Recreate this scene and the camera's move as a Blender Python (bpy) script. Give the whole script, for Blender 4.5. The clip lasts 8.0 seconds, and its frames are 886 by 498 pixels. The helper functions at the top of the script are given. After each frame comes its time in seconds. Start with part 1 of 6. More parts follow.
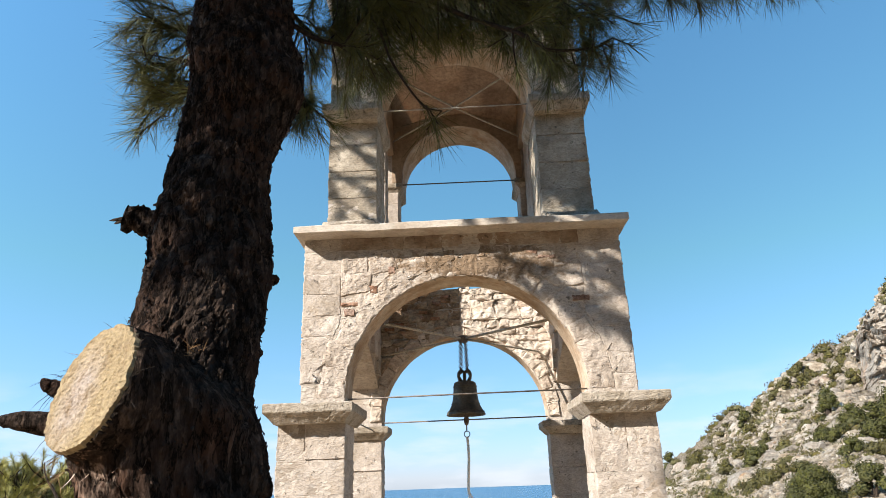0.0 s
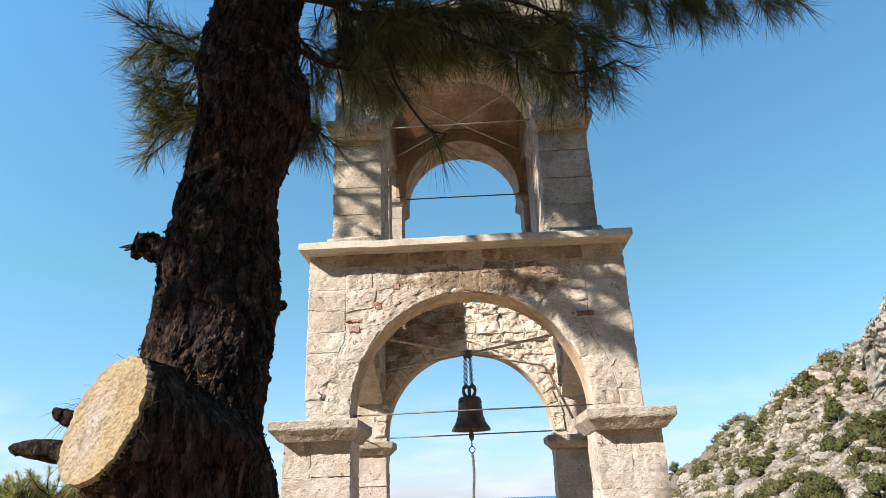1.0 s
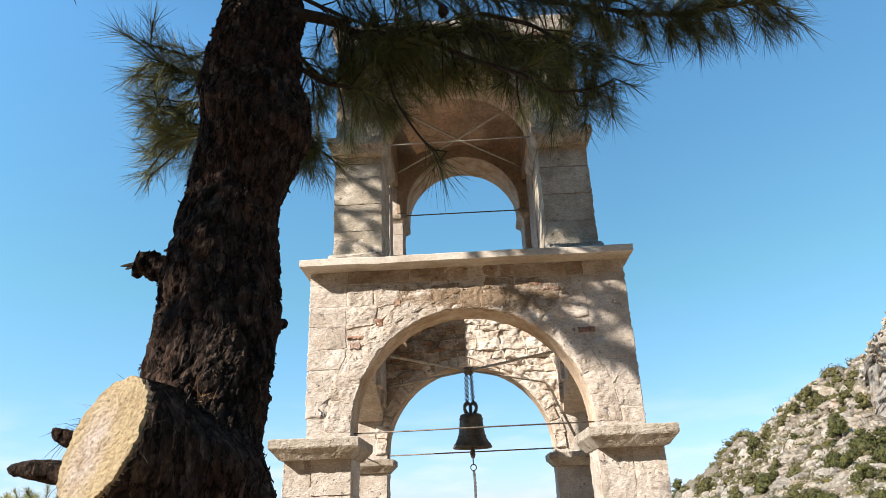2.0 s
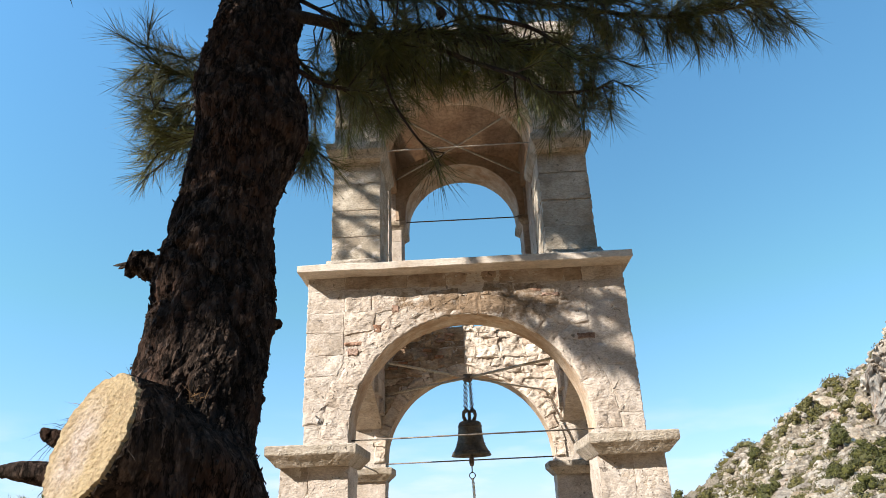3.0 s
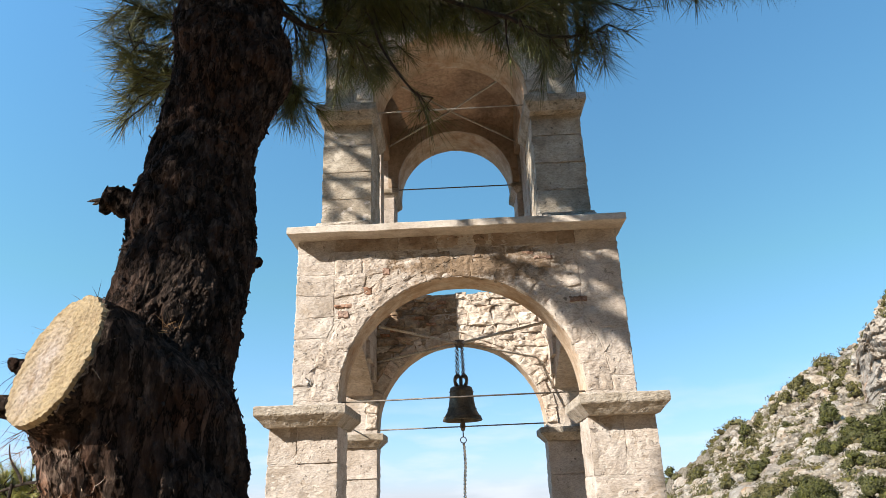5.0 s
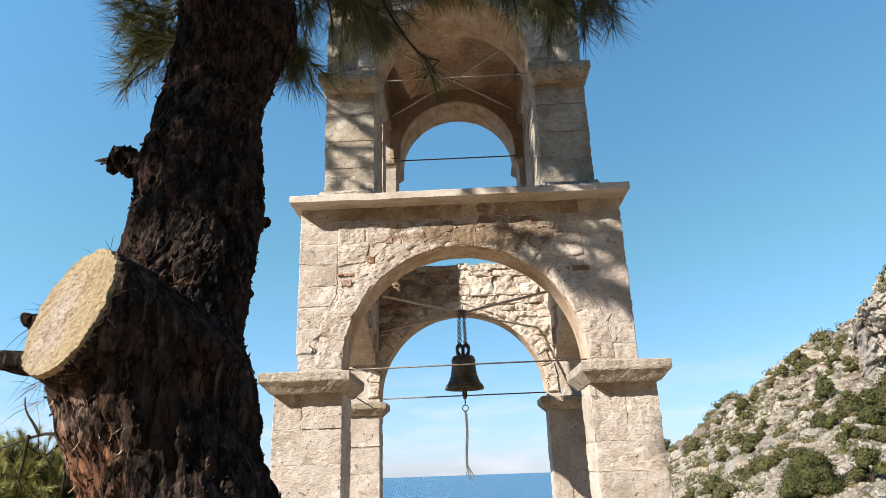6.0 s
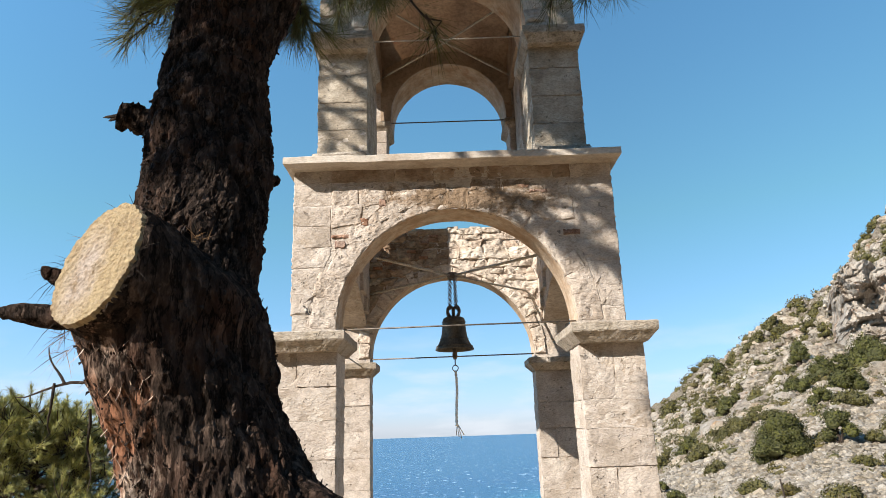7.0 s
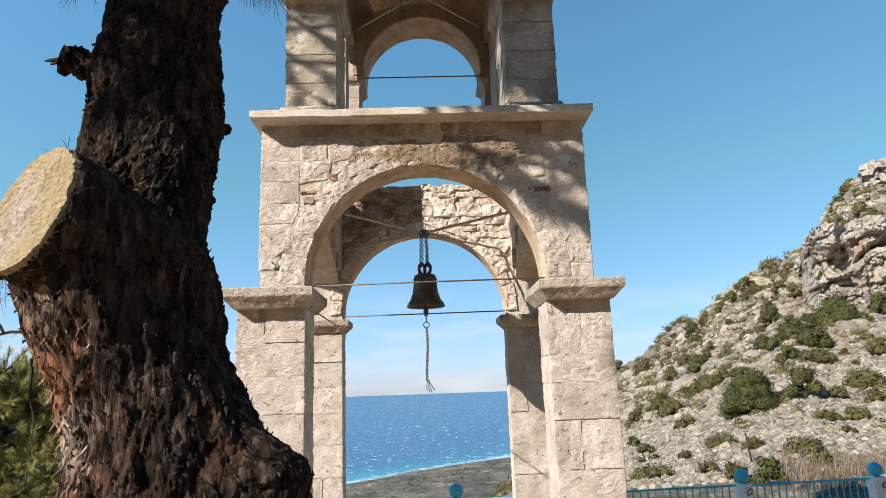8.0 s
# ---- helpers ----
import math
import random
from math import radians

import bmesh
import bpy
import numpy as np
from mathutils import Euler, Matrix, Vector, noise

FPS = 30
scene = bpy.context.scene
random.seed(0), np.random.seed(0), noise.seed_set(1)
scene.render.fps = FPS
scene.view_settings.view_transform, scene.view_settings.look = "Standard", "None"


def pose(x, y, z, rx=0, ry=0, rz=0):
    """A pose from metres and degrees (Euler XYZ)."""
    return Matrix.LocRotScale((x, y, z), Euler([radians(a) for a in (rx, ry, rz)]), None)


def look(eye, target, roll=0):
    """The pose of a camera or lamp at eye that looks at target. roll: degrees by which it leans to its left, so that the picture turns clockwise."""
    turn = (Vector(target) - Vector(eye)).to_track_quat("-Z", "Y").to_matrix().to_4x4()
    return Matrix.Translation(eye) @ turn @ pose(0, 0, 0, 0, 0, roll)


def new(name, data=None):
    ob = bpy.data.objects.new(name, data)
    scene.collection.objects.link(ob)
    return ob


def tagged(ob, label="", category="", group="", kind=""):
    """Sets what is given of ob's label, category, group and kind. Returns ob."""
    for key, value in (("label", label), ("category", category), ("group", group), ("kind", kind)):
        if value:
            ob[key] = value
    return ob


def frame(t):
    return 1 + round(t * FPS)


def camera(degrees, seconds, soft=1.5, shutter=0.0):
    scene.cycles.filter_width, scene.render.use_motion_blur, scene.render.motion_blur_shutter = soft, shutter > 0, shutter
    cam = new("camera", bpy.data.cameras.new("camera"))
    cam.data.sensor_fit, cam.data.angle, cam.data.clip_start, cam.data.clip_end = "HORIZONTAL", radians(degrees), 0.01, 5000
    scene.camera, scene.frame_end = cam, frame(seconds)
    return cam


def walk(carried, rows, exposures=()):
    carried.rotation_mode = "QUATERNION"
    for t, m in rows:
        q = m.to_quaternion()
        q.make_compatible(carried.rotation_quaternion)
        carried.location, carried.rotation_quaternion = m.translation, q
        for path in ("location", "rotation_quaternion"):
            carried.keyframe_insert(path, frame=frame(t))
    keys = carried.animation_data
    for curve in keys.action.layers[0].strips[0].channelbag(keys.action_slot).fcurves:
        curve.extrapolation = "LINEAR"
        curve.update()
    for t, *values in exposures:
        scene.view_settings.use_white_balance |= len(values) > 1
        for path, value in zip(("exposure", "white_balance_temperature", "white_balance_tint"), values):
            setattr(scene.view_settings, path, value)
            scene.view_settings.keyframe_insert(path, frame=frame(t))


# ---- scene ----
cam = camera(68.7, 8.0, soft=0.6)
PATH = [
    (0, (-0.026, -0.023, 2.214), (-0.07, 1.861, 2.883), -2.0),
    (0.5, (-0.031, -0.035, 2.231), (-0.081, 1.845, 2.911), -2.1),
    (1, (-0.032, -0.053, 2.247), (-0.084, 1.82, 2.945), -2.2),
    (1.5, (-0.033, -0.06, 2.256), (-0.086, 1.805, 2.975), -2.3),
    (3, (-0.025, -0.028, 2.235), (-0.075, 1.817, 3.005), -2.3),
    (3.5, (-0.021, -0.001, 2.219), (-0.065, 1.846, 2.985), -2.2),
    (4, (-0.013, 0.027, 2.196), (-0.055, 1.878, 2.953), -2.2),
    (4.5, (-0.004, 0.047, 2.174), (-0.043, 1.906, 2.91), -2.2),
    (6, (-0.028, 0.07, 2.116), (-0.07, 1.965, 2.753), -2.0),
    (6.5, (-0.06, 0.056, 2.106), (-0.094, 1.968, 2.693), -1.9),
    (7, (-0.087, 0.031, 2.091), (-0.083, 1.959, 2.623), -1.9),
    (7.5, (-0.072, 0.033, 2.079), (-0.025, 1.976, 2.552), -1.9),
    (8, (-0.025, 0.048, 2.072), (0.038, 2.004, 2.482), -2.0),
]
walk(cam, [(t, look(eye, target, roll)) for t, eye, target, roll in PATH],
     [(0, 1.06), (1.5, 1.11), (3, 1.15), (4.5, 1.10), (6, 1.01), (7, 0.95), (8, 0.88)])

# ---- light ----
SUN = Vector((-1.36, -1.0, 1.02)).normalized()
world = bpy.data.worlds.new("sky")
scene.world = world
world.use_nodes = True
wn, wl = world.node_tree.nodes, world.node_tree.links
wn.clear()
sky = wn.new("ShaderNodeTexSky")
sky.sky_type = "NISHITA"
sky.sun_disc = False
sky.sun_elevation = math.asin(SUN.z)
sky.sun_rotation = math.atan2(SUN.x, SUN.y)
sky.altitude = 60
sky.air_density, sky.dust_density, sky.ozone_density = 1.0, 0.0, 1.4
back = wn.new("ShaderNodeBackground")
back.inputs["Strength"].default_value = 0.099
wout = wn.new("ShaderNodeOutputWorld")
# thin low cloud just over the horizon
wco = wn.new("ShaderNodeTexCoord")
wmap = wn.new("ShaderNodeMapping")
wmap.inputs["Scale"].default_value = (5, 5, 22)
wnoise = wn.new("ShaderNodeTexNoise")
wnoise.inputs["Scale"].default_value = 1.6
wnoise.inputs["Detail"].default_value = 6
wramp = wn.new("ShaderNodeMapRange")
wramp.inputs["From Min"].default_value, wramp.inputs["From Max"].default_value = 0.45, 0.72
wsep = wn.new("ShaderNodeSeparateXYZ")
wlow = wn.new("ShaderNodeMapRange")
wlow.inputs["From Min"].default_value, wlow.inputs["From Max"].default_value = 0.16, 0.02
wmul = wn.new("ShaderNodeMath")
wmul.operation = "MULTIPLY"
wmul2 = wn.new("ShaderNodeMath")
wmul2.operation = "MULTIPLY"
wmul2.inputs[1].default_value = 0.8
wmix = wn.new("ShaderNodeMix")
wmix.data_type = "RGBA"
wmix.inputs["B"].default_value = (4.6, 4.9, 5.3, 1)
wl.new(wco.outputs["Generated"], wmap.inputs["Vector"])
wl.new(wmap.outputs["Vector"], wnoise.inputs["Vector"])
wl.new(wnoise.outputs["Fac"], wramp.inputs["Value"])
wl.new(wco.outputs["Generated"], wsep.inputs["Vector"])
wl.new(wsep.outputs["Z"], wlow.inputs["Value"])
wl.new(wramp.outputs["Result"], wmul.inputs[0])
wl.new(wlow.outputs["Result"], wmul.inputs[1])
wl.new(wmul.outputs[0], wmul2.inputs[0])
wl.new(wmul2.outputs[0], wmix.inputs["Factor"])
wtint = wn.new("ShaderNodeMix")
wtint.data_type, wtint.blend_type = "RGBA", "MULTIPLY"
wtint.inputs["Factor"].default_value = 1
wtone = wn.new("ShaderNodeValToRGB")
te = wtone.color_ramp.elements
te[0].position, te[1].position = 0.0, 0.62
te[0].color, te[1].color = (0.32, 0.415, 0.755, 1), (0.63, 1.04, 1.12, 1)
te.new(0.10).color = (0.425, 0.55, 0.735, 1)
te.new(1.0).color = (0.30, 0.52, 0.62, 1)
te.new(0.30).color = (0.51, 0.785, 0.735, 1)
wl.new(wsep.outputs["Z"], wtone.inputs["Fac"])
wside = wn.new("ShaderNodeMapRange")
wside.inputs["From Min"].default_value, wside.inputs["From Max"].default_value = 0.25, -0.6
wside.inputs["To Min"].default_value, wside.inputs["To Max"].default_value = 1.0, 1.36
wl.new(wsep.outputs["X"], wside.inputs["Value"])
wscale = wn.new("ShaderNodeVectorMath")
wscale.operation = "SCALE"
wl.new(wtone.outputs["Color"], wscale.inputs[0])
wl.new(wside.outputs["Result"], wscale.inputs["Scale"])
wl.new(wscale.outputs["Vector"], wtint.inputs["B"])
wl.new(sky.outputs["Color"], wtint.inputs["A"])
wl.new(wtint.outputs["Result"], wmix.inputs["A"])
wl.new(wmix.outputs["Result"], back.inputs["Color"])
wl.new(back.outputs["Background"], wout.inputs["Surface"])

sun = new("sun", bpy.data.lights.new("sun", "SUN"))
sun.data.energy, sun.data.angle, sun.data.color = 4.8, radians(0.53), (1.0, 0.935, 0.83)
sun.matrix_world = look(SUN * 50, (0, 0, 0))


# ---- materials ----
def material(name, colours, scale=6.0, rough=0.85, bump=0.3, bump_scale=60.0, stretch=(1, 1, 1), metal=0.0, vary=0.0,
             spots=None, spot_scale=3.0, spot_cut=0.6, distance=0.01, per_piece=True, speckle=0.45, patch=None, pits=(0.36, 0.58)):
    """A two-scale noise colour with relief. colours: low and high; vary: change from piece to piece; spots: colour of stains."""
    m = bpy.data.materials.new(name)
    m.use_nodes = True
    n, l = m.node_tree.nodes, m.node_tree.links
    bsdf = n["Principled BSDF"]
    co = n.new("ShaderNodeTexCoord")
    mp = n.new("ShaderNodeMapping")
    mp.inputs["Scale"].default_value = stretch
    l.new(co.outputs["Object"], mp.inputs["Vector"])
    big = n.new("ShaderNodeTexNoise")
    big.inputs["Scale"].default_value, big.inputs["Detail"].default_value, big.inputs["Roughness"].default_value = scale, 8, 0.62
    l.new(mp.outputs["Vector"], big.inputs["Vector"])
    ramp = n.new("ShaderNodeValToRGB")
    e = ramp.color_ramp.elements
    e[0].position, e[1].position = 0.33, 0.68
    e[0].color, e[1].color = (*colours[0], 1), (*colours[-1], 1)
    if len(colours) == 3:
        mid = ramp.color_ramp.elements.new(0.5)
        mid.color = (*colours[1], 1)
    l.new(big.outputs["Fac"], ramp.inputs["Fac"])
    out = ramp.outputs["Color"]
    if spots:
        sn = n.new("ShaderNodeTexNoise")
        sn.inputs["Scale"].default_value, sn.inputs["Detail"].default_value, sn.inputs["Roughness"].default_value = spot_scale, 9, 0.7
        l.new(mp.outputs["Vector"], sn.inputs["Vector"])
        mr = n.new("ShaderNodeMapRange")
        mr.inputs["From Min"].default_value, mr.inputs["From Max"].default_value = spot_cut, spot_cut + 0.12
        l.new(sn.outputs["Fac"], mr.inputs["Value"])
        mx = n.new("ShaderNodeMix")
        mx.data_type = "RGBA"
        mx.inputs["B"].default_value = (*spots, 1)
        l.new(mr.outputs["Result"], mx.inputs["Factor"])
        l.new(out, mx.inputs["A"])
        out = mx.outputs["Result"]
    if vary:
        info = n.new("ShaderNodeObjectInfo" if per_piece else "ShaderNodeNewGeometry")
        rnd = info.outputs["Random"] if per_piece else info.outputs["Random Per Island"]
        hsv = n.new("ShaderNodeHueSaturation")
        v = n.new("ShaderNodeMapRange")
        v.inputs["To Min"].default_value, v.inputs["To Max"].default_value = 1 - vary, 1 + vary
        l.new(rnd, v.inputs["Value"])
        l.new(v.outputs["Result"], hsv.inputs["Value"])
        s2 = n.new("ShaderNodeMath")
        s2.operation = "MULTIPLY_ADD"
        s2.inputs[1].default_value, s2.inputs[2].default_value = 7.31, 0.2
        fr = n.new("ShaderNodeMath")
        fr.operation = "FRACT"
        l.new(rnd, s2.inputs[0])
        l.new(s2.outputs[0], fr.inputs[0])
        sv = n.new("ShaderNodeMapRange")
        sv.inputs["To Min"].default_value, sv.inputs["To Max"].default_value = 0.75, 1.25
        l.new(fr.outputs[0], sv.inputs["Value"])
        l.new(sv.outputs["Result"], hsv.inputs["Saturation"])
        l.new(out, hsv.inputs["Color"])
        out = hsv.outputs["Color"]
    if patch:
        # one large stain: centre, half sizes, colour
        pm = n.new("ShaderNodeMapping")
        pm.vector_type = "TEXTURE"
        pm.inputs["Location"].default_value, pm.inputs["Scale"].default_value = patch[0], patch[1]
        l.new(co.outputs["Object"], pm.inputs["Vector"])
        pl = n.new("ShaderNodeVectorMath")
        pl.operation = "LENGTH"
        l.new(pm.outputs["Vector"], pl.inputs[0])
        pn = n.new("ShaderNodeTexNoise")
        pn.inputs["Scale"].default_value, pn.inputs["Detail"].default_value, pn.inputs["Roughness"].default_value = 13, 9, 0.72
        l.new(co.outputs["Object"], pn.inputs["Vector"])
        pa = n.new("ShaderNodeMath")
        pa.operation = "MULTIPLY_ADD"
        pa.inputs[1].default_value = 3.2
        l.new(pn.outputs["Fac"], pa.inputs[0])
        l.new(pl.outputs["Value"], pa.inputs[2])
        pr = n.new("ShaderNodeMapRange")
        pr.inputs["From Min"].default_value, pr.inputs["From Max"].default_value = 2.75, 2.1
        pr.inputs["To Max"].default_value = 0.85
        l.new(pa.outputs[0], pr.inputs["Value"])
        px = n.new("ShaderNodeMix")
        px.data_type = "RGBA"
        px.inputs["B"].default_value = (*patch[2], 1)
        l.new(pr.outputs["Result"], px.inputs["Factor"])
        l.new(out, px.inputs["A"])
        out = px.outputs["Result"]
    l.new(out, bsdf.inputs["Base Color"])
    bsdf.inputs["Roughness"].default_value = rough
    bsdf.inputs["Metallic"].default_value = metal
    bsdf.inputs["Specular IOR Level"].default_value = 0.3
    if bump:
        fine = n.new("ShaderNodeTexNoise")
        fine.inputs["Scale"].default_value, fine.inputs["Detail"].default_value, fine.inputs["Roughness"].default_value = bump_scale, 9, 0.78
        l.new(mp.outputs["Vector"], fine.inputs["Vector"])
        sp = n.new("ShaderNodeMapRange")
        sp.inputs["From Min"].default_value, sp.inputs["From Max"].default_value = pits
        sp.inputs["To Min"].default_value, sp.inputs["To Max"].default_value = 1 - speckle, 1 + 0.45 * speckle
        l.new(fine.outputs["Fac"], sp.inputs["Value"])
        hs = n.new("ShaderNodeHueSaturation")
        l.new(out, hs.inputs["Color"])
        l.new(sp.outputs["Result"], hs.inputs["Value"])
        l.new(hs.outputs["Color"], bsdf.inputs["Base Color"])
        add = n.new("ShaderNodeMath")
        add.operation = "ADD"
        l.new(fine.outputs["Fac"], add.inputs[0])
        l.new(big.outputs["Fac"], add.inputs[1])
        bp = n.new("ShaderNodeBump")
        bp.inputs["Strength"].default_value, bp.inputs["Distance"].default_value = bump, distance
        l.new(add.outputs[0], bp.inputs["Height"])
        l.new(bp.outputs["Normal"], bsdf.inputs["Normal"])
    return m


def masonry(name, dark, mid, light, stain, depth=0.03, tool=58.0, vary=0.09, holes=0.66, stain_cut=0.6, groove=0.28, patch=None):
    """Dressed or broken limestone: cloudy colour, brown stains, wavy tool marks and scattered holes."""
    m = bpy.data.materials.new(name)
    m.use_nodes = True
    n, l = m.node_tree.nodes, m.node_tree.links
    bsdf = n["Principled BSDF"]
    co = n.new("ShaderNodeTexCoord")
    info = n.new("ShaderNodeObjectInfo")
    shift = n.new("ShaderNodeVectorMath")
    shift.operation = "MULTIPLY_ADD"
    shift.inputs[1].default_value = (31.0, 17.0, 23.0)
    l.new(info.outputs["Random"], shift.inputs[0])
    l.new(co.outputs["Object"], shift.inputs[2])
    place = shift.outputs["Vector"] if vary else co.outputs["Object"]

    def noise_of(scale, detail, rough=0.55, warp=0.0, stretch=None):
        t = n.new("ShaderNodeTexNoise")
        t.inputs["Scale"].default_value, t.inputs["Detail"].default_value = scale, detail
        t.inputs["Roughness"].default_value, t.inputs["Distortion"].default_value = rough, warp
        if stretch:
            mp = n.new("ShaderNodeMapping")
            mp.inputs["Scale"].default_value = stretch
            mp.inputs["Rotation"].default_value = (0.0, 0.35, 0.0)
            l.new(place, mp.inputs["Vector"])
            l.new(mp.outputs["Vector"], t.inputs["Vector"])
        else:
            l.new(place, t.inputs["Vector"])
        return t.outputs["Fac"]

    def span(value, a, b, c=0.0, d=1.0):
        r = n.new("ShaderNodeMapRange")
        for key, v in (("From Min", a), ("From Max", b), ("To Min", c), ("To Max", d)):
            r.inputs[key].default_value = v
        l.new(value, r.inputs["Value"])
        return r.outputs["Result"]

    def math_of(kind, a, b):
        q = n.new("ShaderNodeMath")
        q.operation = kind
        for k, v in enumerate((a, b)):
            if isinstance(v, (int, float)):
                q.inputs[k].default_value = v
            else:
                l.new(v, q.inputs[k])
        return q.outputs[0]

    def mixed(a, b, factor):
        x = n.new("ShaderNodeMix")
        x.data_type = "RGBA"
        x.inputs["B"].default_value = (*b, 1)
        l.new(a, x.inputs["A"])
        l.new(factor, x.inputs["Factor"])
        return x.outputs["Result"]

    cloud = noise_of(5.5, 6, 0.6)
    ramp = n.new("ShaderNodeValToRGB")
    e = ramp.color_ramp.elements
    e[0].position, e[1].position = 0.36, 0.66
    e[0].color, e[1].color = (*dark, 1), (*light, 1)
    e.new(0.5).color = (*mid, 1)
    l.new(cloud, ramp.inputs["Fac"])
    colour = mixed(ramp.outputs["Color"], stain, span(noise_of(7.5, 7, 0.68), stain_cut, stain_cut + 0.16, 0.0, 0.75))
    tone = span(info.outputs["Random"], 0, 1, 1 - vary, 1 + vary)
    marks = noise_of(tool, 2.2, 0.5, 0.7, (0.75, 1.0, 1.5))
    lumps_ = noise_of(19, 4, 0.6)
    hole = span(noise_of(27, 3, 0.6, 0.4), holes, holes + 0.07)
    tone = math_of("MULTIPLY", tone, span(marks, 0.32, 0.6, 1 - groove, 1.06))
    tone = math_of("MULTIPLY", tone, span(lumps_, 0.3, 0.65, 0.86, 1.07))
    tone = math_of("MULTIPLY", tone, math_of("SUBTRACT", 1.0, math_of("MULTIPLY", hole, 0.5)))
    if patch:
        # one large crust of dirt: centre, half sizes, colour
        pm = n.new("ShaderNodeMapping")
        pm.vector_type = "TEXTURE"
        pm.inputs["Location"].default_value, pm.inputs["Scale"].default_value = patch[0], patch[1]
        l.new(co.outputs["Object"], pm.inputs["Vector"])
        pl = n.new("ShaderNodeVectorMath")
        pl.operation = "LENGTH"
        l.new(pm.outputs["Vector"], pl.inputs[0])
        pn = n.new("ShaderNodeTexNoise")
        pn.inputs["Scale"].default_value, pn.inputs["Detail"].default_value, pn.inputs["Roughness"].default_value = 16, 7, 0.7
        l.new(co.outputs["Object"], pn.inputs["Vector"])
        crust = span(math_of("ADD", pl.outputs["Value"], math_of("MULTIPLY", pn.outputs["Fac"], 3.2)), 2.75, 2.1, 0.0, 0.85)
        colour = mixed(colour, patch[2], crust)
    hs = n.new("ShaderNodeHueSaturation")
    l.new(colour, hs.inputs["Color"])
    l.new(tone, hs.inputs["Value"])
    l.new(hs.outputs["Color"], bsdf.inputs["Base Color"])
    bsdf.inputs["Roughness"].default_value = 0.92
    bsdf.inputs["Specular IOR Level"].default_value = 0.2
    height = math_of("ADD", math_of("MULTIPLY", marks, 0.75), math_of("MULTIPLY", lumps_, 0.9))
    height = math_of("SUBTRACT", height, math_of("MULTIPLY", hole, 0.7))
    bp = n.new("ShaderNodeBump")
    bp.inputs["Strength"].default_value, bp.inputs["Distance"].default_value = 1.0, depth
    l.new(height, bp.inputs["Height"])
    l.new(bp.outputs["Normal"], bsdf.inputs["Normal"])
    return m


ashlar = masonry("limestone_ashlar", (0.410, 0.342, 0.284), (0.510, 0.436, 0.380), (0.580, 0.511, 0.456), (0.41, 0.31, 0.215), 0.0065, 85, 0.07, 0.64, groove=0.22)
rough_stone = masonry("limestone_rough", (0.470, 0.371, 0.299), (0.580, 0.496, 0.420), (0.650, 0.571, 0.501), (0.42, 0.25, 0.155), 0.011, 44, 0.12, 0.68, 0.62, 0.24)
spandrel_stone = masonry("limestone_spandrel", (0.400, 0.327, 0.268), (0.510, 0.431, 0.370), (0.580, 0.506, 0.445), (0.38, 0.26, 0.17), 0.010, 62, 0.06, 0.64, 0.60, 0.26,
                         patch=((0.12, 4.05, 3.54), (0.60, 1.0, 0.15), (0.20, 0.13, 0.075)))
mortar = masonry("lime_mortar", (0.430, 0.352, 0.284), (0.510, 0.441, 0.385), (0.570, 0.506, 0.445), (0.38, 0.275, 0.185), 0.010, 52, 0.0, 0.66, groove=0.22)
# browner, darker copy of the rubble with the shade put into its colour
shaded_rubble = masonry("shaded_rubble", (0.24, 0.155, 0.10), (0.39, 0.29, 0.205), (0.52, 0.43, 0.33), (0.35, 0.175, 0.105), 0.012, 44, 0.2, 0.66, 0.56)
weathered = masonry("weathered_limestone", (0.300, 0.243, 0.182), (0.405, 0.347, 0.284), (0.490, 0.426, 0.365), (0.22, 0.175, 0.115), 0.010, 66, 0.05, 0.62, 0.55, 0.32)
upper_stone = masonry("grey_weathered_ashlar", (0.30, 0.25, 0.195), (0.41, 0.35, 0.28), (0.495, 0.435, 0.36), (0.28, 0.21, 0.14), 0.007, 75, 0.07, 0.64, 0.57, 0.26)
soffit = masonry("stained_lime_render", (0.36, 0.25, 0.165), (0.47, 0.36, 0.265), (0.55, 0.46, 0.37), (0.36, 0.20, 0.11), 0.006, 40, 0.0, 0.70, 0.54, 0.12)
# brown stain plus the cornice's shade, both put into the stone colour
frieze = masonry("stained_shaded_frieze", (0.27, 0.19, 0.14), (0.37, 0.285, 0.22), (0.47, 0.39, 0.325), (0.24, 0.15, 0.095), 0.007, 50, 0.16, 0.66, 0.56, 0.18)
tie_iron = material("tie_iron", ((0.10, 0.08, 0.065), (0.24, 0.21, 0.18)), 20, 0.5, 0.2, 120, metal=0.45)
plaster = material("old_plaster", ((0.235, 0.16, 0.11), (0.375, 0.28, 0.20)), 4, 0.95, 0.6, 30, spots=(0.28, 0.155, 0.09), spot_scale=3, spot_cut=0.58, speckle=0.3)
cornice_stone = masonry("cornice_stone", (0.440, 0.362, 0.293), (0.530, 0.461, 0.394), (0.590, 0.525, 0.460), (0.38, 0.28, 0.195), 0.005, 60, 0.0, 0.70, 0.62, 0.12)
red_brick = material("red_brick", ((0.27, 0.145, 0.095), (0.40, 0.26, 0.19)), 20, 0.9, 0.6, 60, vary=0.15)
iron = material("rusty_iron", ((0.10, 0.075, 0.06), (0.26, 0.22, 0.19)), 25, 0.6, 0.3, 120, metal=0.55)
zinc = material("galvanised_rod", ((0.34, 0.30, 0.25), (0.56, 0.51, 0.44)), 20, 0.6, 0.2, 120, metal=0.2)
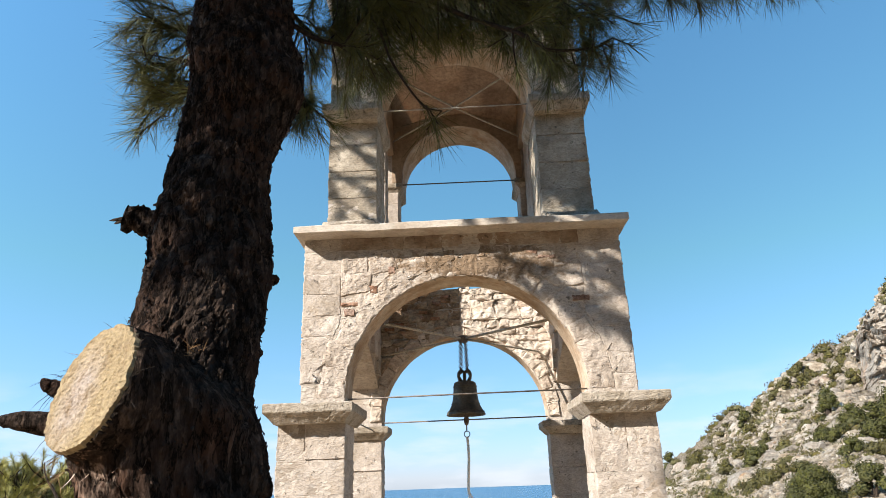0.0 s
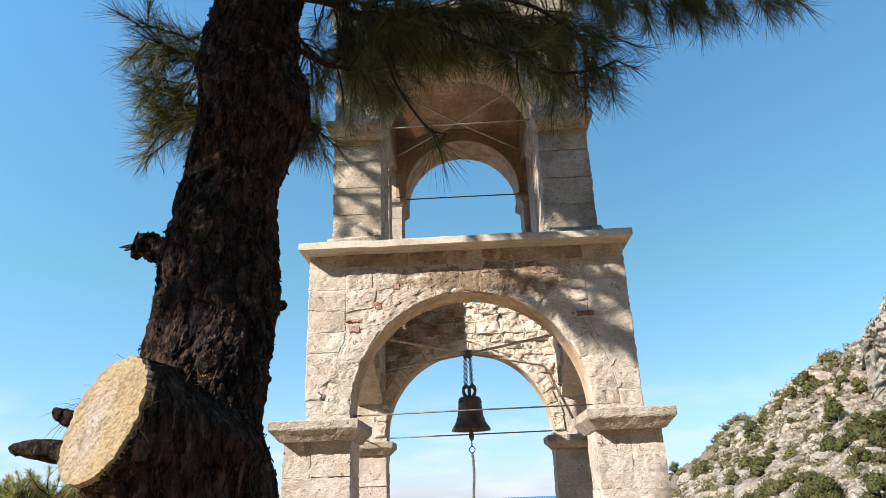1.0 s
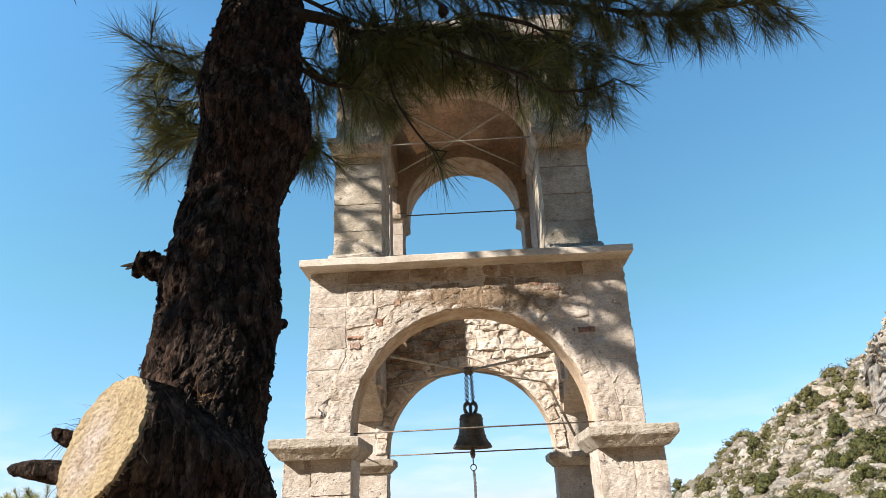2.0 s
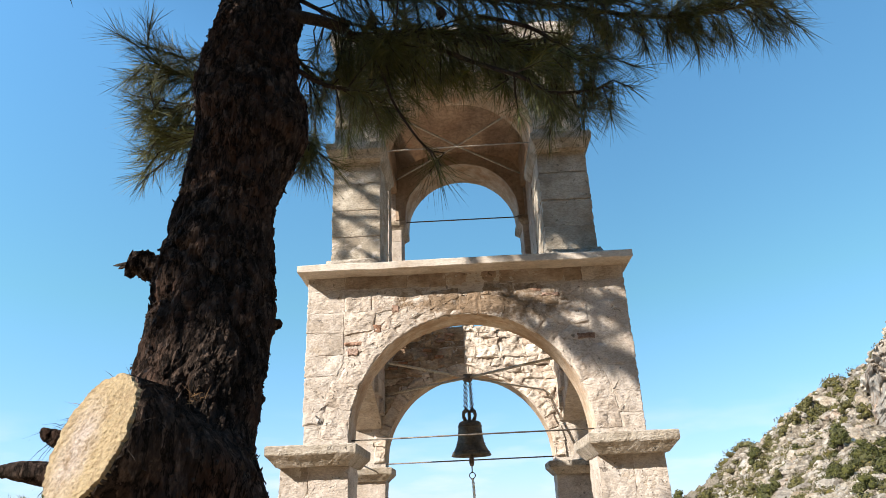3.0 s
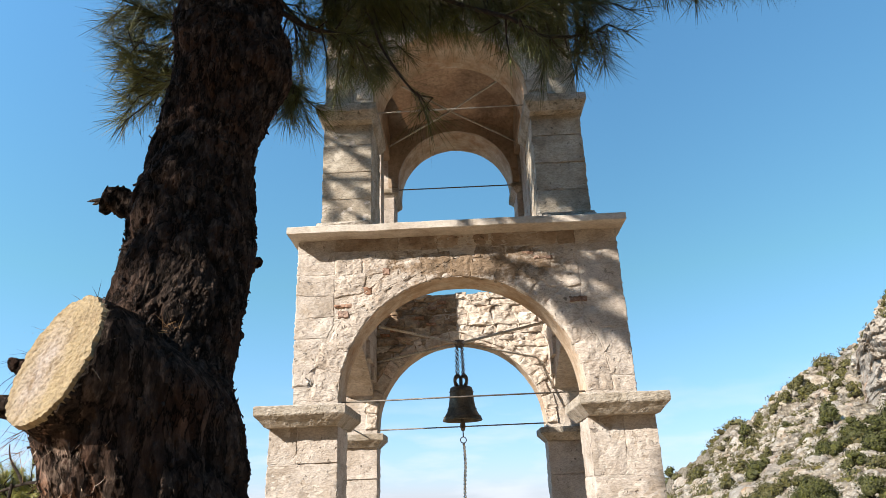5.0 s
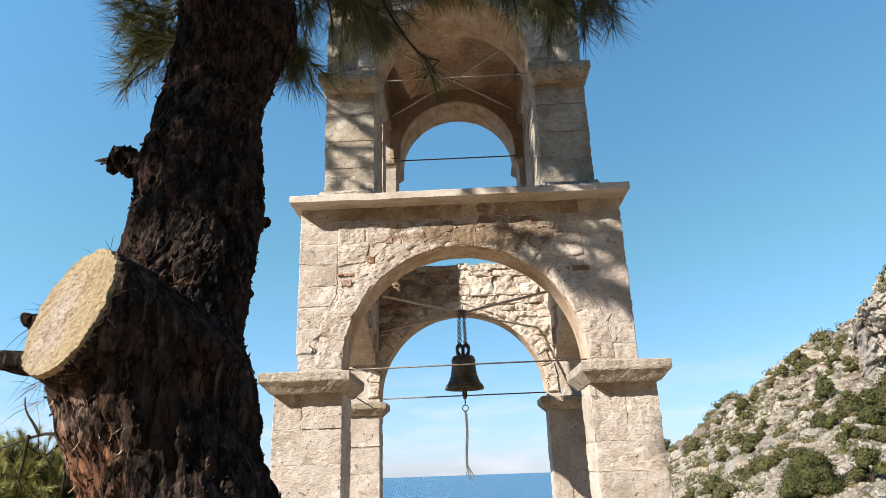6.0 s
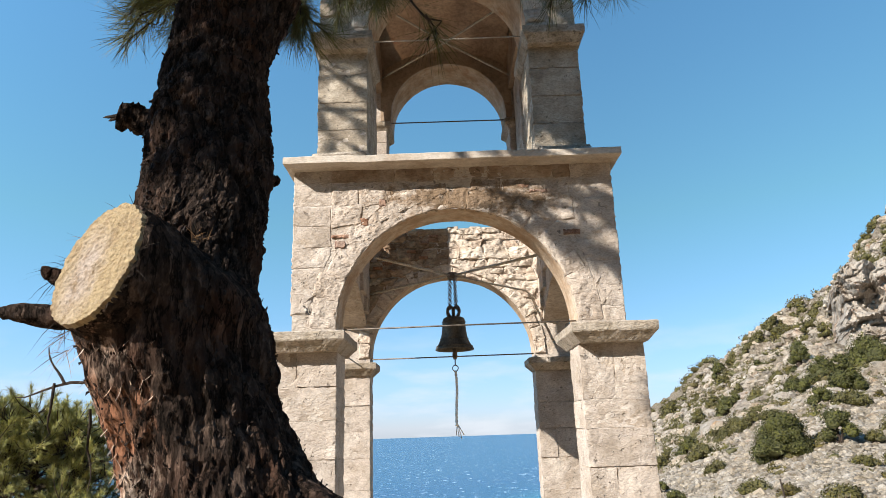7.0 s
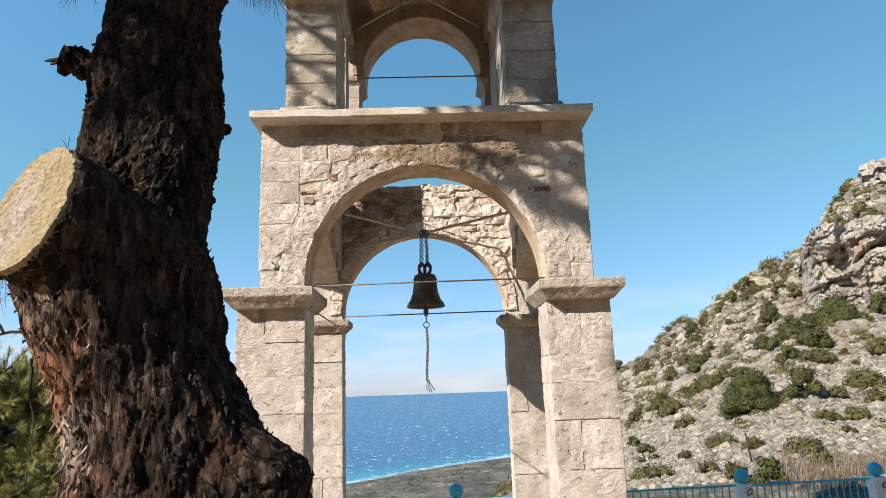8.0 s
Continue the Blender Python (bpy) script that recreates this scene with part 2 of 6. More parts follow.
bronze = material("bell_bronze", ((0.055, 0.047, 0.037), (0.15, 0.127, 0.10)), 14, 0.5, 0.25, 90, metal=0.45, spots=(0.17, 0.14, 0.10), spot_scale=9)
rope_mat = material("rope", ((0.80, 0.78, 0.74), (0.90, 0.885, 0.86)), 60, 0.9, 0.7, 300, distance=0.004)
blue_paint = material("blue_paint", ((0.045, 0.37, 0.53), (0.065, 0.47, 0.63)), 12, 0.45, 0.1, 80)
white_paint = material("white_paint", ((0.70, 0.70, 0.68), (0.82, 0.82, 0.80)), 8, 0.7, 0.3, 60)
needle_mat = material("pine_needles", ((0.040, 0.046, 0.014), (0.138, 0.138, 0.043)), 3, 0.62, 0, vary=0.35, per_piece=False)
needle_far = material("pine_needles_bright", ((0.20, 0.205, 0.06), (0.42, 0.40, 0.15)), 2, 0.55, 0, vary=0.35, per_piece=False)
dead_needle = material("dead_needles", ((0.20, 0.11, 0.05), (0.32, 0.20, 0.10)), 10, 0.8, 0)
flake_mat = material("bark_flakes", ((0.012, 0.008, 0.006), (0.060, 0.038, 0.028)), 26, 0.9, 0, vary=0.3, per_piece=False)
inner_bark = material("inner_bark", ((0.22, 0.13, 0.085), (0.50, 0.38, 0.30)), 30, 0.85, 0, vary=0.3, per_piece=False)
twig_mat = material("twig_bark", ((0.022, 0.015, 0.011), (0.065, 0.046, 0.034)), 30, 0.9, 0.6, 120)
paving_mat = material("pale_paving", ((0.29, 0.20, 0.115), (0.41, 0.295, 0.175)), 1.5, 0.9, 0.5, 25)
rock_mat = material("grey_rock", ((0.20, 0.155, 0.115), (0.37, 0.31, 0.245), (0.50, 0.445, 0.38)), 1.3, 0.95, 1.0, 7, vary=0.18, per_piece=False,
                    spots=(0.36, 0.22, 0.13), spot_scale=0.35, spot_cut=0.58, distance=0.25)
scree_mat = material("scree_slope", ((0.075, 0.056, 0.039), (0.155, 0.125, 0.092), (0.28, 0.243, 0.196)), 3.2, 0.95, 1.0, 15, speckle=0.6, distance=0.05,
                     spots=(0.15, 0.125, 0.06), spot_scale=0.45, spot_cut=0.57)
shrub_mat = material("scrub_leaves", ((0.042, 0.044, 0.012), (0.088, 0.085, 0.026)), 1.5, 0.8, 0, vary=0.4, per_piece=False)
shrub_low = material("olive_scrub", ((0.062, 0.057, 0.018), (0.115, 0.100, 0.038)), 1.5, 0.8, 0, vary=0.35, per_piece=False)
plain_mat = material("coastal_heath", ((0.055, 0.053, 0.040), (0.105, 0.096, 0.076), (0.24, 0.20, 0.155)), 0.05, 0.95, 0.6, 0.35, distance=0.4, spots=(0.34, 0.28, 0.215), spot_scale=0.06, spot_cut=0.57)
pale_stone = material("pale_scree_stones", ((0.165, 0.135, 0.10), (0.36, 0.312, 0.255)), 1.8, 0.95, 0.6, 9, vary=0.3, per_piece=False, distance=0.1)
cliff_mat = material("cliff_face", ((0.24, 0.19, 0.145), (0.345, 0.295, 0.245), (0.42, 0.37, 0.315)), 0.9, 0.95, 1.0, 2.6, (1, 1, 0.6), distance=0.22, speckle=0.4,
                     spots=(0.33, 0.20, 0.125), spot_scale=0.2, spot_cut=0.53)
# dark cover for the unseen rise behind the camera
back_slope_mat = material("unseen_back_slope", ((0.018, 0.020, 0.008), (0.055, 0.050, 0.022)), 0.3, 0.95, 1.0, 2.0, distance=0.4)
heath_mat = material("heath_scrub", ((0.030, 0.032, 0.020), (0.070, 0.070, 0.045)), 0.1, 0.9, 0, vary=0.4, per_piece=False)
dry_grass_mat = material("dry_grass", ((0.11, 0.078, 0.052), (0.22, 0.165, 0.115)), 2.0, 0.85, 0, vary=0.3, per_piece=False)
shrub_dry = material("dry_scrub", ((0.052, 0.044, 0.014), (0.115, 0.092, 0.034)), 1.5, 0.85, 0, vary=0.35, per_piece=False)


def bark_material():
    m = bpy.data.materials.new("pine_bark")
    m.use_nodes = True
    n, l = m.node_tree.nodes, m.node_tree.links
    bsdf = n["Principled BSDF"]
    co = n.new("ShaderNodeTexCoord")
    mp = n.new("ShaderNodeMapping")
    mp.inputs["Scale"].default_value = (1, 1, 0.30)
    l.new(co.outputs["Object"], mp.inputs["Vector"])
    vo = n.new("ShaderNodeTexVoronoi")
    vo.feature = "DISTANCE_TO_EDGE"
    vo.inputs["Scale"].default_value = 25
    no = n.new("ShaderNodeTexNoise")
    no.inputs["Scale"].default_value, no.inputs["Detail"].default_value, no.inputs["Roughness"].default_value = 58, 9, 0.70
    l.new(mp.outputs["Vector"], no.inputs["Vector"])
    warp = n.new("ShaderNodeMix")
    warp.data_type = "VECTOR"
    warp.inputs["Factor"].default_value = 0.06
    l.new(mp.outputs["Vector"], warp.inputs["A"])
    l.new(no.outputs["Color"], warp.inputs["B"])
    l.new(warp.outputs["Result"], vo.inputs["Vector"])
    ramp = n.new("ShaderNodeValToRGB")
    e = ramp.color_ramp.elements
    e[0].position, e[1].position = 0.38, 0.66
    e[0].color, e[1].color = (0.024, 0.017, 0.014, 1), (0.165, 0.115, 0.09, 1)
    mid = e.new(0.52)
    mid.color = (0.060, 0.041, 0.032, 1)
    l.new(no.outputs["Fac"], ramp.inputs["Fac"])
    red = n.new("ShaderNodeTexNoise")
    red.inputs["Scale"].default_value, red.inputs["Detail"].default_value = 6, 5
    l.new(co.outputs["Object"], red.inputs["Vector"])
    rr = n.new("ShaderNodeMapRange")
    rr.inputs["From Min"].default_value, rr.inputs["From Max"].default_value = 0.45, 0.65
    rr.inputs["To Max"].default_value = 0.5
    l.new(red.outputs["Fac"], rr.inputs["Value"])
    mx = n.new("ShaderNodeMix")
    mx.data_type = "RGBA"
    mx.inputs["B"].default_value = (0.115, 0.055, 0.034, 1)
    l.new(rr.outputs["Result"], mx.inputs["Factor"])
    l.new(ramp.outputs["Color"], mx.inputs["A"])
    crack = n.new("ShaderNodeMapRange")
    crack.inputs["From Max"].default_value = 0.075
    l.new(vo.outputs["Distance"], crack.inputs["Value"])
    ck = n.new("ShaderNodeMix")
    ck.data_type = "RGBA"
    ck.inputs["A"].default_value = (0.010, 0.007, 0.005, 1)
    l.new(crack.outputs["Result"], ck.inputs["Factor"])
    l.new(mx.outputs["Result"], ck.inputs["B"])
    # pale flaky bark low on one side, sunlight on it painted into the colour
    pm = n.new("ShaderNodeMapping")
    pm.vector_type = "TEXTURE"
    pm.inputs["Location"].default_value, pm.inputs["Scale"].default_value = (-0.70, 1.16, 1.98), (0.135, 0.3, 0.30)
    l.new(co.outputs["Object"], pm.inputs["Vector"])
    pl = n.new("ShaderNodeVectorMath")
    pl.operation = "LENGTH"
    l.new(pm.outputs["Vector"], pl.inputs[0])
    pa = n.new("ShaderNodeMath")
    pa.operation = "MULTIPLY_ADD"
    pa.inputs[1].default_value = -2.6
    l.new(no.outputs["Fac"], pa.inputs[0])
    l.new(pl.outputs["Value"], pa.inputs[2])
    pr = n.new("ShaderNodeMapRange")
    pr.inputs["From Min"].default_value, pr.inputs["From Max"].default_value = -0.35, -0.85
    l.new(pa.outputs[0], pr.inputs["Value"])
    inner = n.new("ShaderNodeMix")
    inner.data_type = "RGBA"
    inner.inputs["A"].default_value, inner.inputs["B"].default_value = (0.38, 0.18, 0.105, 1), (0.58, 0.46, 0.375, 1)
    ir = n.new("ShaderNodeMapRange")
    ir.inputs["From Min"].default_value, ir.inputs["From Max"].default_value = 0.45, 0.6
    l.new(red.outputs["Fac"], ir.inputs["Value"])
    l.new(ir.outputs["Result"], inner.inputs["Factor"])
    fl = n.new("ShaderNodeMix")
    fl.data_type = "RGBA"
    pc = n.new("ShaderNodeMath")
    pc.operation = "MULTIPLY"
    l.new(pr.outputs["Result"], pc.inputs[0])
    l.new(crack.outputs["Result"], pc.inputs[1])
    l.new(pc.outputs[0], fl.inputs["Factor"])
    l.new(ck.outputs["Result"], fl.inputs["A"])
    l.new(inner.outputs["Result"], fl.inputs["B"])
    pv = n.new("ShaderNodeMapping")
    pv.inputs["Scale"].default_value = (38, 38, 15)
    l.new(co.outputs["Object"], pv.inputs["Vector"])
    pvo = n.new("ShaderNodeTexVoronoi")
    pvo.inputs["Scale"].default_value = 1.0
    l.new(pv.outputs["Vector"], pvo.inputs["Vector"])
    psep = n.new("ShaderNodeSeparateColor")
    l.new(pvo.outputs["Color"], psep.inputs["Color"])
    ptone = n.new("ShaderNodeMapRange")
    ptone.inputs["To Min"].default_value, ptone.inputs["To Max"].default_value = 0.55, 1.25
    l.new(psep.outputs["Red"], ptone.inputs["Value"])
    phs = n.new("ShaderNodeHueSaturation")
    l.new(fl.outputs["Result"], phs.inputs["Color"])
    l.new(ptone.outputs["Result"], phs.inputs["Value"])
    l.new(phs.outputs["Color"], bsdf.inputs["Base Color"])
    bsdf.inputs["Roughness"].default_value = 0.9
    bsdf.inputs["Specular IOR Level"].default_value = 0.08
    add = n.new("ShaderNodeMath")
    add.operation = "MULTIPLY_ADD"
    add.inputs[1].default_value = 0.45
    l.new(crack.outputs["Result"], add.inputs[0])
    l.new(no.outputs["Fac"], add.inputs[2])
    bp = n.new("ShaderNodeBump")
    bp.inputs["Strength"].default_value, bp.inputs["Distance"].default_value = 1.0, 0.022
    l.new(add.outputs[0], bp.inputs["Height"])
    l.new(bp.outputs["Normal"], bsdf.inputs["Normal"])
    return m


bark = bark_material()


def cut_wood_material(centre, across, up):
    """Sawn wood: a pale heart set off to one side, a yellow resin crust round it and rough saw marks."""
    m = bpy.data.materials.new("sawn_wood")
    m.use_nodes = True
    n, l = m.node_tree.nodes, m.node_tree.links
    bsdf = n["Principled BSDF"]
    geo = n.new("ShaderNodeNewGeometry")

    def along(axis, origin):
        d = n.new("ShaderNodeVectorMath")
        d.operation = "DOT_PRODUCT"
        d.inputs[1].default_value = axis
        l.new(geo.outputs["Position"], d.inputs[0])
        a = n.new("ShaderNodeMath")
        a.operation = "SUBTRACT"
        a.inputs[1].default_value = Vector(axis).dot(Vector(origin))
        l.new(d.outputs["Value"], a.inputs[0])
        return a.outputs[0]

    flat = n.new("ShaderNodeCombineXYZ")
    l.new(along(across, centre), flat.inputs["X"])
    l.new(along(up, centre), flat.inputs["Y"])

    def noise_of(scale, detail, rough, stretch=(1, 1, 1), turn=0.0):
        mp = n.new("ShaderNodeMapping")
        mp.inputs["Scale"].default_value, mp.inputs["Rotation"].default_value = stretch, (0, 0, turn)
        l.new(flat.outputs["Vector"], mp.inputs["Vector"])
        t = n.new("ShaderNodeTexNoise")
        t.inputs["Scale"].default_value, t.inputs["Detail"].default_value, t.inputs["Roughness"].default_value = scale, detail, rough
        l.new(mp.outputs["Vector"], t.inputs["Vector"])
        return t.outputs["Fac"]

    def span(value, a, b, c=0.0, d=1.0):
        r = n.new("ShaderNodeMapRange")
        for key, v in (("From Min", a), ("From Max", b), ("To Min", c), ("To Max", d)):
            r.inputs[key].default_value = v
        l.new(value, r.inputs["Value"])
        return r.outputs["Result"]

    def mixed(a, b, factor):
        x = n.new("ShaderNodeMix")
        x.data_type = "RGBA"
        for key, v in (("A", a), ("B", b)):
            if isinstance(v, tuple):
                x.inputs[key].default_value = (*v, 1)
            else:
                l.new(v, x.inputs[key])
        l.new(factor, x.inputs["Factor"])
        return x.outputs["Result"]

    def times(a, b):
        q = n.new("ShaderNodeMath")
        q.operation = "MULTIPLY"
        l.new(a, q.inputs[0])
        l.new(b, q.inputs[1])
        return q.outputs[0]

    heart = n.new("ShaderNodeMapping")
    heart.vector_type = "TEXTURE"
    heart.inputs["Location"].default_value, heart.inputs["Scale"].default_value = (0.03, -0.025, 0), (0.058, 0.10, 1)
    l.new(flat.outputs["Vector"], heart.inputs["Vector"])
    far = n.new("ShaderNodeVectorMath")
    far.operation = "LENGTH"
    l.new(heart.outputs["Vector"], far.inputs[0])
    wob = n.new("ShaderNodeMath")
    wob.operation = "MULTIPLY_ADD"
    wob.inputs[1].default_value = 1.1
    cloud = noise_of(22, 6, 0.65)
    l.new(cloud, wob.inputs[0])
    l.new(far.outputs["Value"], wob.inputs[2])
    crust = noise_of(120, 5, 0.65)
    blotch = noise_of(30, 6, 0.7, (1, 0.6, 1), 0.4)
    colour = mixed((0.40, 0.325, 0.27), (0.36, 0.268, 0.15), span(wob.outputs[0], 0.9, 1.7))
    colour = mixed(colour, (0.22, 0.145, 0.075), span(blotch, 0.47, 0.66, 0.0, 0.85))
    saw = noise_of(1.0, 3, 0.5, (60, 170, 1), 0.5)
    tone = times(span(crust, 0.32, 0.58, 0.72, 1.08), span(saw, 0.35, 0.65, 0.84, 1.08))
    hs = n.new("ShaderNodeHueSaturation")
    l.new(colour, hs.inputs["Color"])
    l.new(tone, hs.inputs["Value"])
    l.new(hs.outputs["Color"], bsdf.inputs["Base Color"])
    bsdf.inputs["Roughness"].default_value = 0.85
    bp = n.new("ShaderNodeBump")
    bp.inputs["Strength"].default_value, bp.inputs["Distance"].default_value = 1.0, 0.008
    l.new(crust, bp.inputs["Height"])
    l.new(bp.outputs["Normal"], bsdf.inputs["Normal"])
    return m


def sea_material():
    m = bpy.data.materials.new("sea_water")
    m.use_nodes = True
    n, l = m.node_tree.nodes, m.node_tree.links
    bsdf = n["Principled BSDF"]
    geo = n.new("ShaderNodeNewGeometry")
    sep = n.new("ShaderNodeSeparateXYZ")
    l.new(geo.outputs["Position"], sep.inputs["Vector"])
    # distance from the shore line
    a = n.new("ShaderNodeMath")
    a.operation = "MULTIPLY_ADD"
    a.inputs[1].default_value, a.inputs[2].default_value = -0.7135, -0.7135 * 59 - 0.7022 * 448
    l.new(sep.outputs["X"], a.inputs[0])
    b = n.new("ShaderNodeMath")
    b.operation = "MULTIPLY_ADD"
    b.inputs[1].default_value = 0.7022
    l.new(sep.outputs["Y"], b.inputs[0])
    l.new(a.outputs[0], b.inputs[2])
    mp = n.new("ShaderNodeMapping")
    mp.inputs["Scale"].default_value = (0.004, 0.012, 0.01)
    l.new(geo.outputs["Position"], mp.inputs["Vector"])
    no = n.new("ShaderNodeTexNoise")
    no.inputs["Scale"].default_value, no.inputs["Detail"].default_value = 1.0, 7
    l.new(mp.outputs["Vector"], no.inputs["Vector"])
    mr = n.new("ShaderNodeMapRange")
    mr.inputs["From Min"].default_value, mr.inputs["From Max"].default_value = -20, 300
    l.new(b.outputs[0], mr.inputs["Value"])
    ad = n.new("ShaderNodeMath")
    ad.operation = "MULTIPLY_ADD"
    ad.inputs[1].default_value, ad.inputs[2].default_value = 0.3, -0.15
    l.new(no.outputs["Fac"], ad.inputs[0])
    ad2 = n.new("ShaderNodeMath")
    ad2.operation = "ADD"
    l.new(ad.outputs[0], ad2.inputs[0])
    l.new(mr.outputs["Result"], ad2.inputs[1])
    ramp = n.new("ShaderNodeValToRGB")
    e = ramp.color_ramp.elements
    e[0].position, e[1].position = 0.03, 0.6
    e[0].color, e[1].color = (0.024, 0.245, 0.31, 1), (0.010, 0.085, 0.20, 1)
    e.new(1.0).color = (0.012, 0.095, 0.205, 1)
    mid = e.new(0.25)
    mid.color = (0.011, 0.098, 0.205, 1)
    l.new(ad2.outputs[0], ramp.inputs["Fac"])
    # breaking crests
    mp2 = n.new("ShaderNodeMapping")
    mp2.inputs["Scale"].default_value = (0.10, 0.12, 0.1)
    l.new(geo.outputs["Position"], mp2.inputs["Vector"])
    cr = n.new("ShaderNodeTexNoise")
    cr.inputs["Scale"].default_value, cr.inputs["Detail"].default_value, cr.inputs["Roughness"].default_value = 1.0, 5, 0.6
    l.new(mp2.outputs["Vector"], cr.inputs["Vector"])
    cm = n.new("ShaderNodeMapRange")
    cm.inputs["From Min"].default_value, cm.inputs["From Max"].default_value = 0.61, 0.67
    cm.inputs["To Max"].default_value = 0.8
    l.new(cr.outputs["Fac"], cm.inputs["Value"])
    sf = n.new("ShaderNodeMath")
    sf.operation = "MULTIPLY_ADD"
    sf.inputs[1].default_value, sf.inputs[2].default_value = 60, -30
    l.new(cr.outputs["Fac"], sf.inputs[0])
    sb = n.new("ShaderNodeMath")
    sb.operation = "ADD"
    l.new(sf.outputs[0], sb.inputs[0])
    l.new(b.outputs[0], sb.inputs[1])
    surf = n.new("ShaderNodeMapRange")
    surf.inputs["From Min"].default_value, surf.inputs["From Max"].default_value = 12, 3
    surf.inputs["To Max"].default_value = 0.6
    l.new(sb.outputs[0], surf.inputs["Value"])
    mxx = n.new("ShaderNodeMath")
    mxx.operation = "MAXIMUM"
    l.new(cm.outputs["Result"], mxx.inputs[0])
    l.new(surf.outputs["Result"], mxx.inputs[1])
    mx = n.new("ShaderNodeMix")
    mx.data_type = "RGBA"
    mx.inputs["B"].default_value = (0.75, 0.80, 0.82, 1)
    l.new(mxx.outputs[0], mx.inputs["Factor"])
    l.new(ramp.outputs["Color"], mx.inputs["A"])
    l.new(mx.outputs["Result"], bsdf.inputs["Base Color"])
    bsdf.inputs["Roughness"].default_value = 0.27
    bsdf.inputs["Specular IOR Level"].default_value = 0.44
    bp = n.new("ShaderNodeBump")
    bp.inputs["Strength"].default_value, bp.inputs["Distance"].default_value = 0.5, 0.9
    l.new(cr.outputs["Fac"], bp.inputs["Height"])
    l.new(bp.outputs["Normal"], bsdf.inputs["Normal"])
    return m


sea_mat = sea_material()


# ---- mesh helpers ----
def mesh_ob(name, verts, faces, mat, parent=None, label="", smooth=False, kind=""):
    me = bpy.data.meshes.new(name)
    me.from_pydata([tuple(v) for v in verts], [], faces)
    me.materials.append(mat)
    if smooth:
        me.polygons.foreach_set("use_smooth", [True] * len(me.polygons))
    me.update()
    ob = new(name, me)
    if parent is not None:
        ob.parent = parent
    return tagged(ob, label, kind=kind)


def part(name, bm, mat, parent, label="", smooth=False):
    bmesh.ops.recalc_face_normals(bm, faces=bm.faces)
    me = bpy.data.meshes.new(name)
    bm.to_mesh(me)
    bm.free()
    me.materials.append(mat)
    if smooth:
        me.polygons.foreach_set("use_smooth", [True] * len(me.polygons))
    ob = new(name, me)
    if parent is not None:
        ob.parent = parent
    return tagged(ob, label)


def thing(name, label, category, group="", kind="", at=(0, 0, 0)):
    ob = new(name)
    ob.empty_display_size = 0.1
    ob.location = at
    return tagged(ob, label, category, group, kind)


def rough_box(bm, lo, hi, jitter=0.004, bevel=0.008, rnd=random):
    """A worn block between two corners, added to bm."""
    g = bmesh.ops.create_cube(bm, size=1)
    vs = g["verts"]
    for v in vs:
        for k in range(3):
            v.co[k] = lo[k] if v.co[k] < 0 else hi[k]
    es = list({e for v in vs for e in v.link_edges})
    r = bmesh.ops.bevel(bm, geom=es, offset=bevel, segments=2, affect="EDGES", profile=0.6)
    for v in {v for f in r["faces"] for v in f.verts}:
        v.co += Vector((rnd.uniform(-1, 1), rnd.uniform(-1, 1), rnd.uniform(-1, 1))) * jitter


def tube(points, radii, sides=10):
    """Vertices and faces of a round bar along points."""
    pts = [Vector(p) for p in points]
    verts, faces = [], []
    for i, p in enumerate(pts):
        d = (pts[min(i + 1, len(pts) - 1)] - pts[max(i - 1, 0)]).normalized()
        a = d.cross(Vector((0.13, 0.27, 0.95)))
        if a.length < 0.05:
            a = d.cross(Vector((1, 0, 0)))
        a.normalize()
        b = d.cross(a)
        r = radii[i] if hasattr(radii, "__len__") else radii
        for k in range(sides):
            t = 2 * math.pi * k / sides
            verts.append(p + (a * math.cos(t) + b * math.sin(t)) * r)
    for i in range(len(pts) - 1):
        for k in range(sides):
            k2 = (k + 1) % sides
            faces.append((i * sides + k, i * sides + k2, (i + 1) * sides + k2, (i + 1) * sides + k))
    faces.append(tuple(range(sides))[::-1])
    faces.append(tuple((len(pts) - 1) * sides + k for k in range(sides)))
    return verts, faces


def curve_points(points, steps):
    """A smooth line through the points."""
    p = [Vector(q) for q in points]
    out = []
    for i in range(len(p) - 1):
        p0, p1, p2, p3 = p[max(i - 1, 0)], p[i], p[i + 1], p[min(i + 2, len(p) - 1)]
        for s in range(steps):
            t = s / steps
            out.append(0.5 * (2 * p1 + (p2 - p0) * t + (2 * p0 - 5 * p1 + 4 * p2 - p3) * t * t + (3 * p1 - p0 - 3 * p2 + p3) * t ** 3))
    out.append(p[-1])
    return out


def lathe(profile, sides, at):
    verts, faces = [], []
    for r, z in profile:
        for k in range(sides):
            t = 2 * math.pi * k / sides
            verts.append((at[0] + r * math.cos(t), at[1] + r * math.sin(t), at[2] + z))
    for i in range(len(profile) - 1):
        for k in range(sides):
            k2 = (k + 1) % sides
            faces.append((i * sides + k, i * sides + k2, (i + 1) * sides + k2, (i + 1) * sides + k))
    return verts, faces


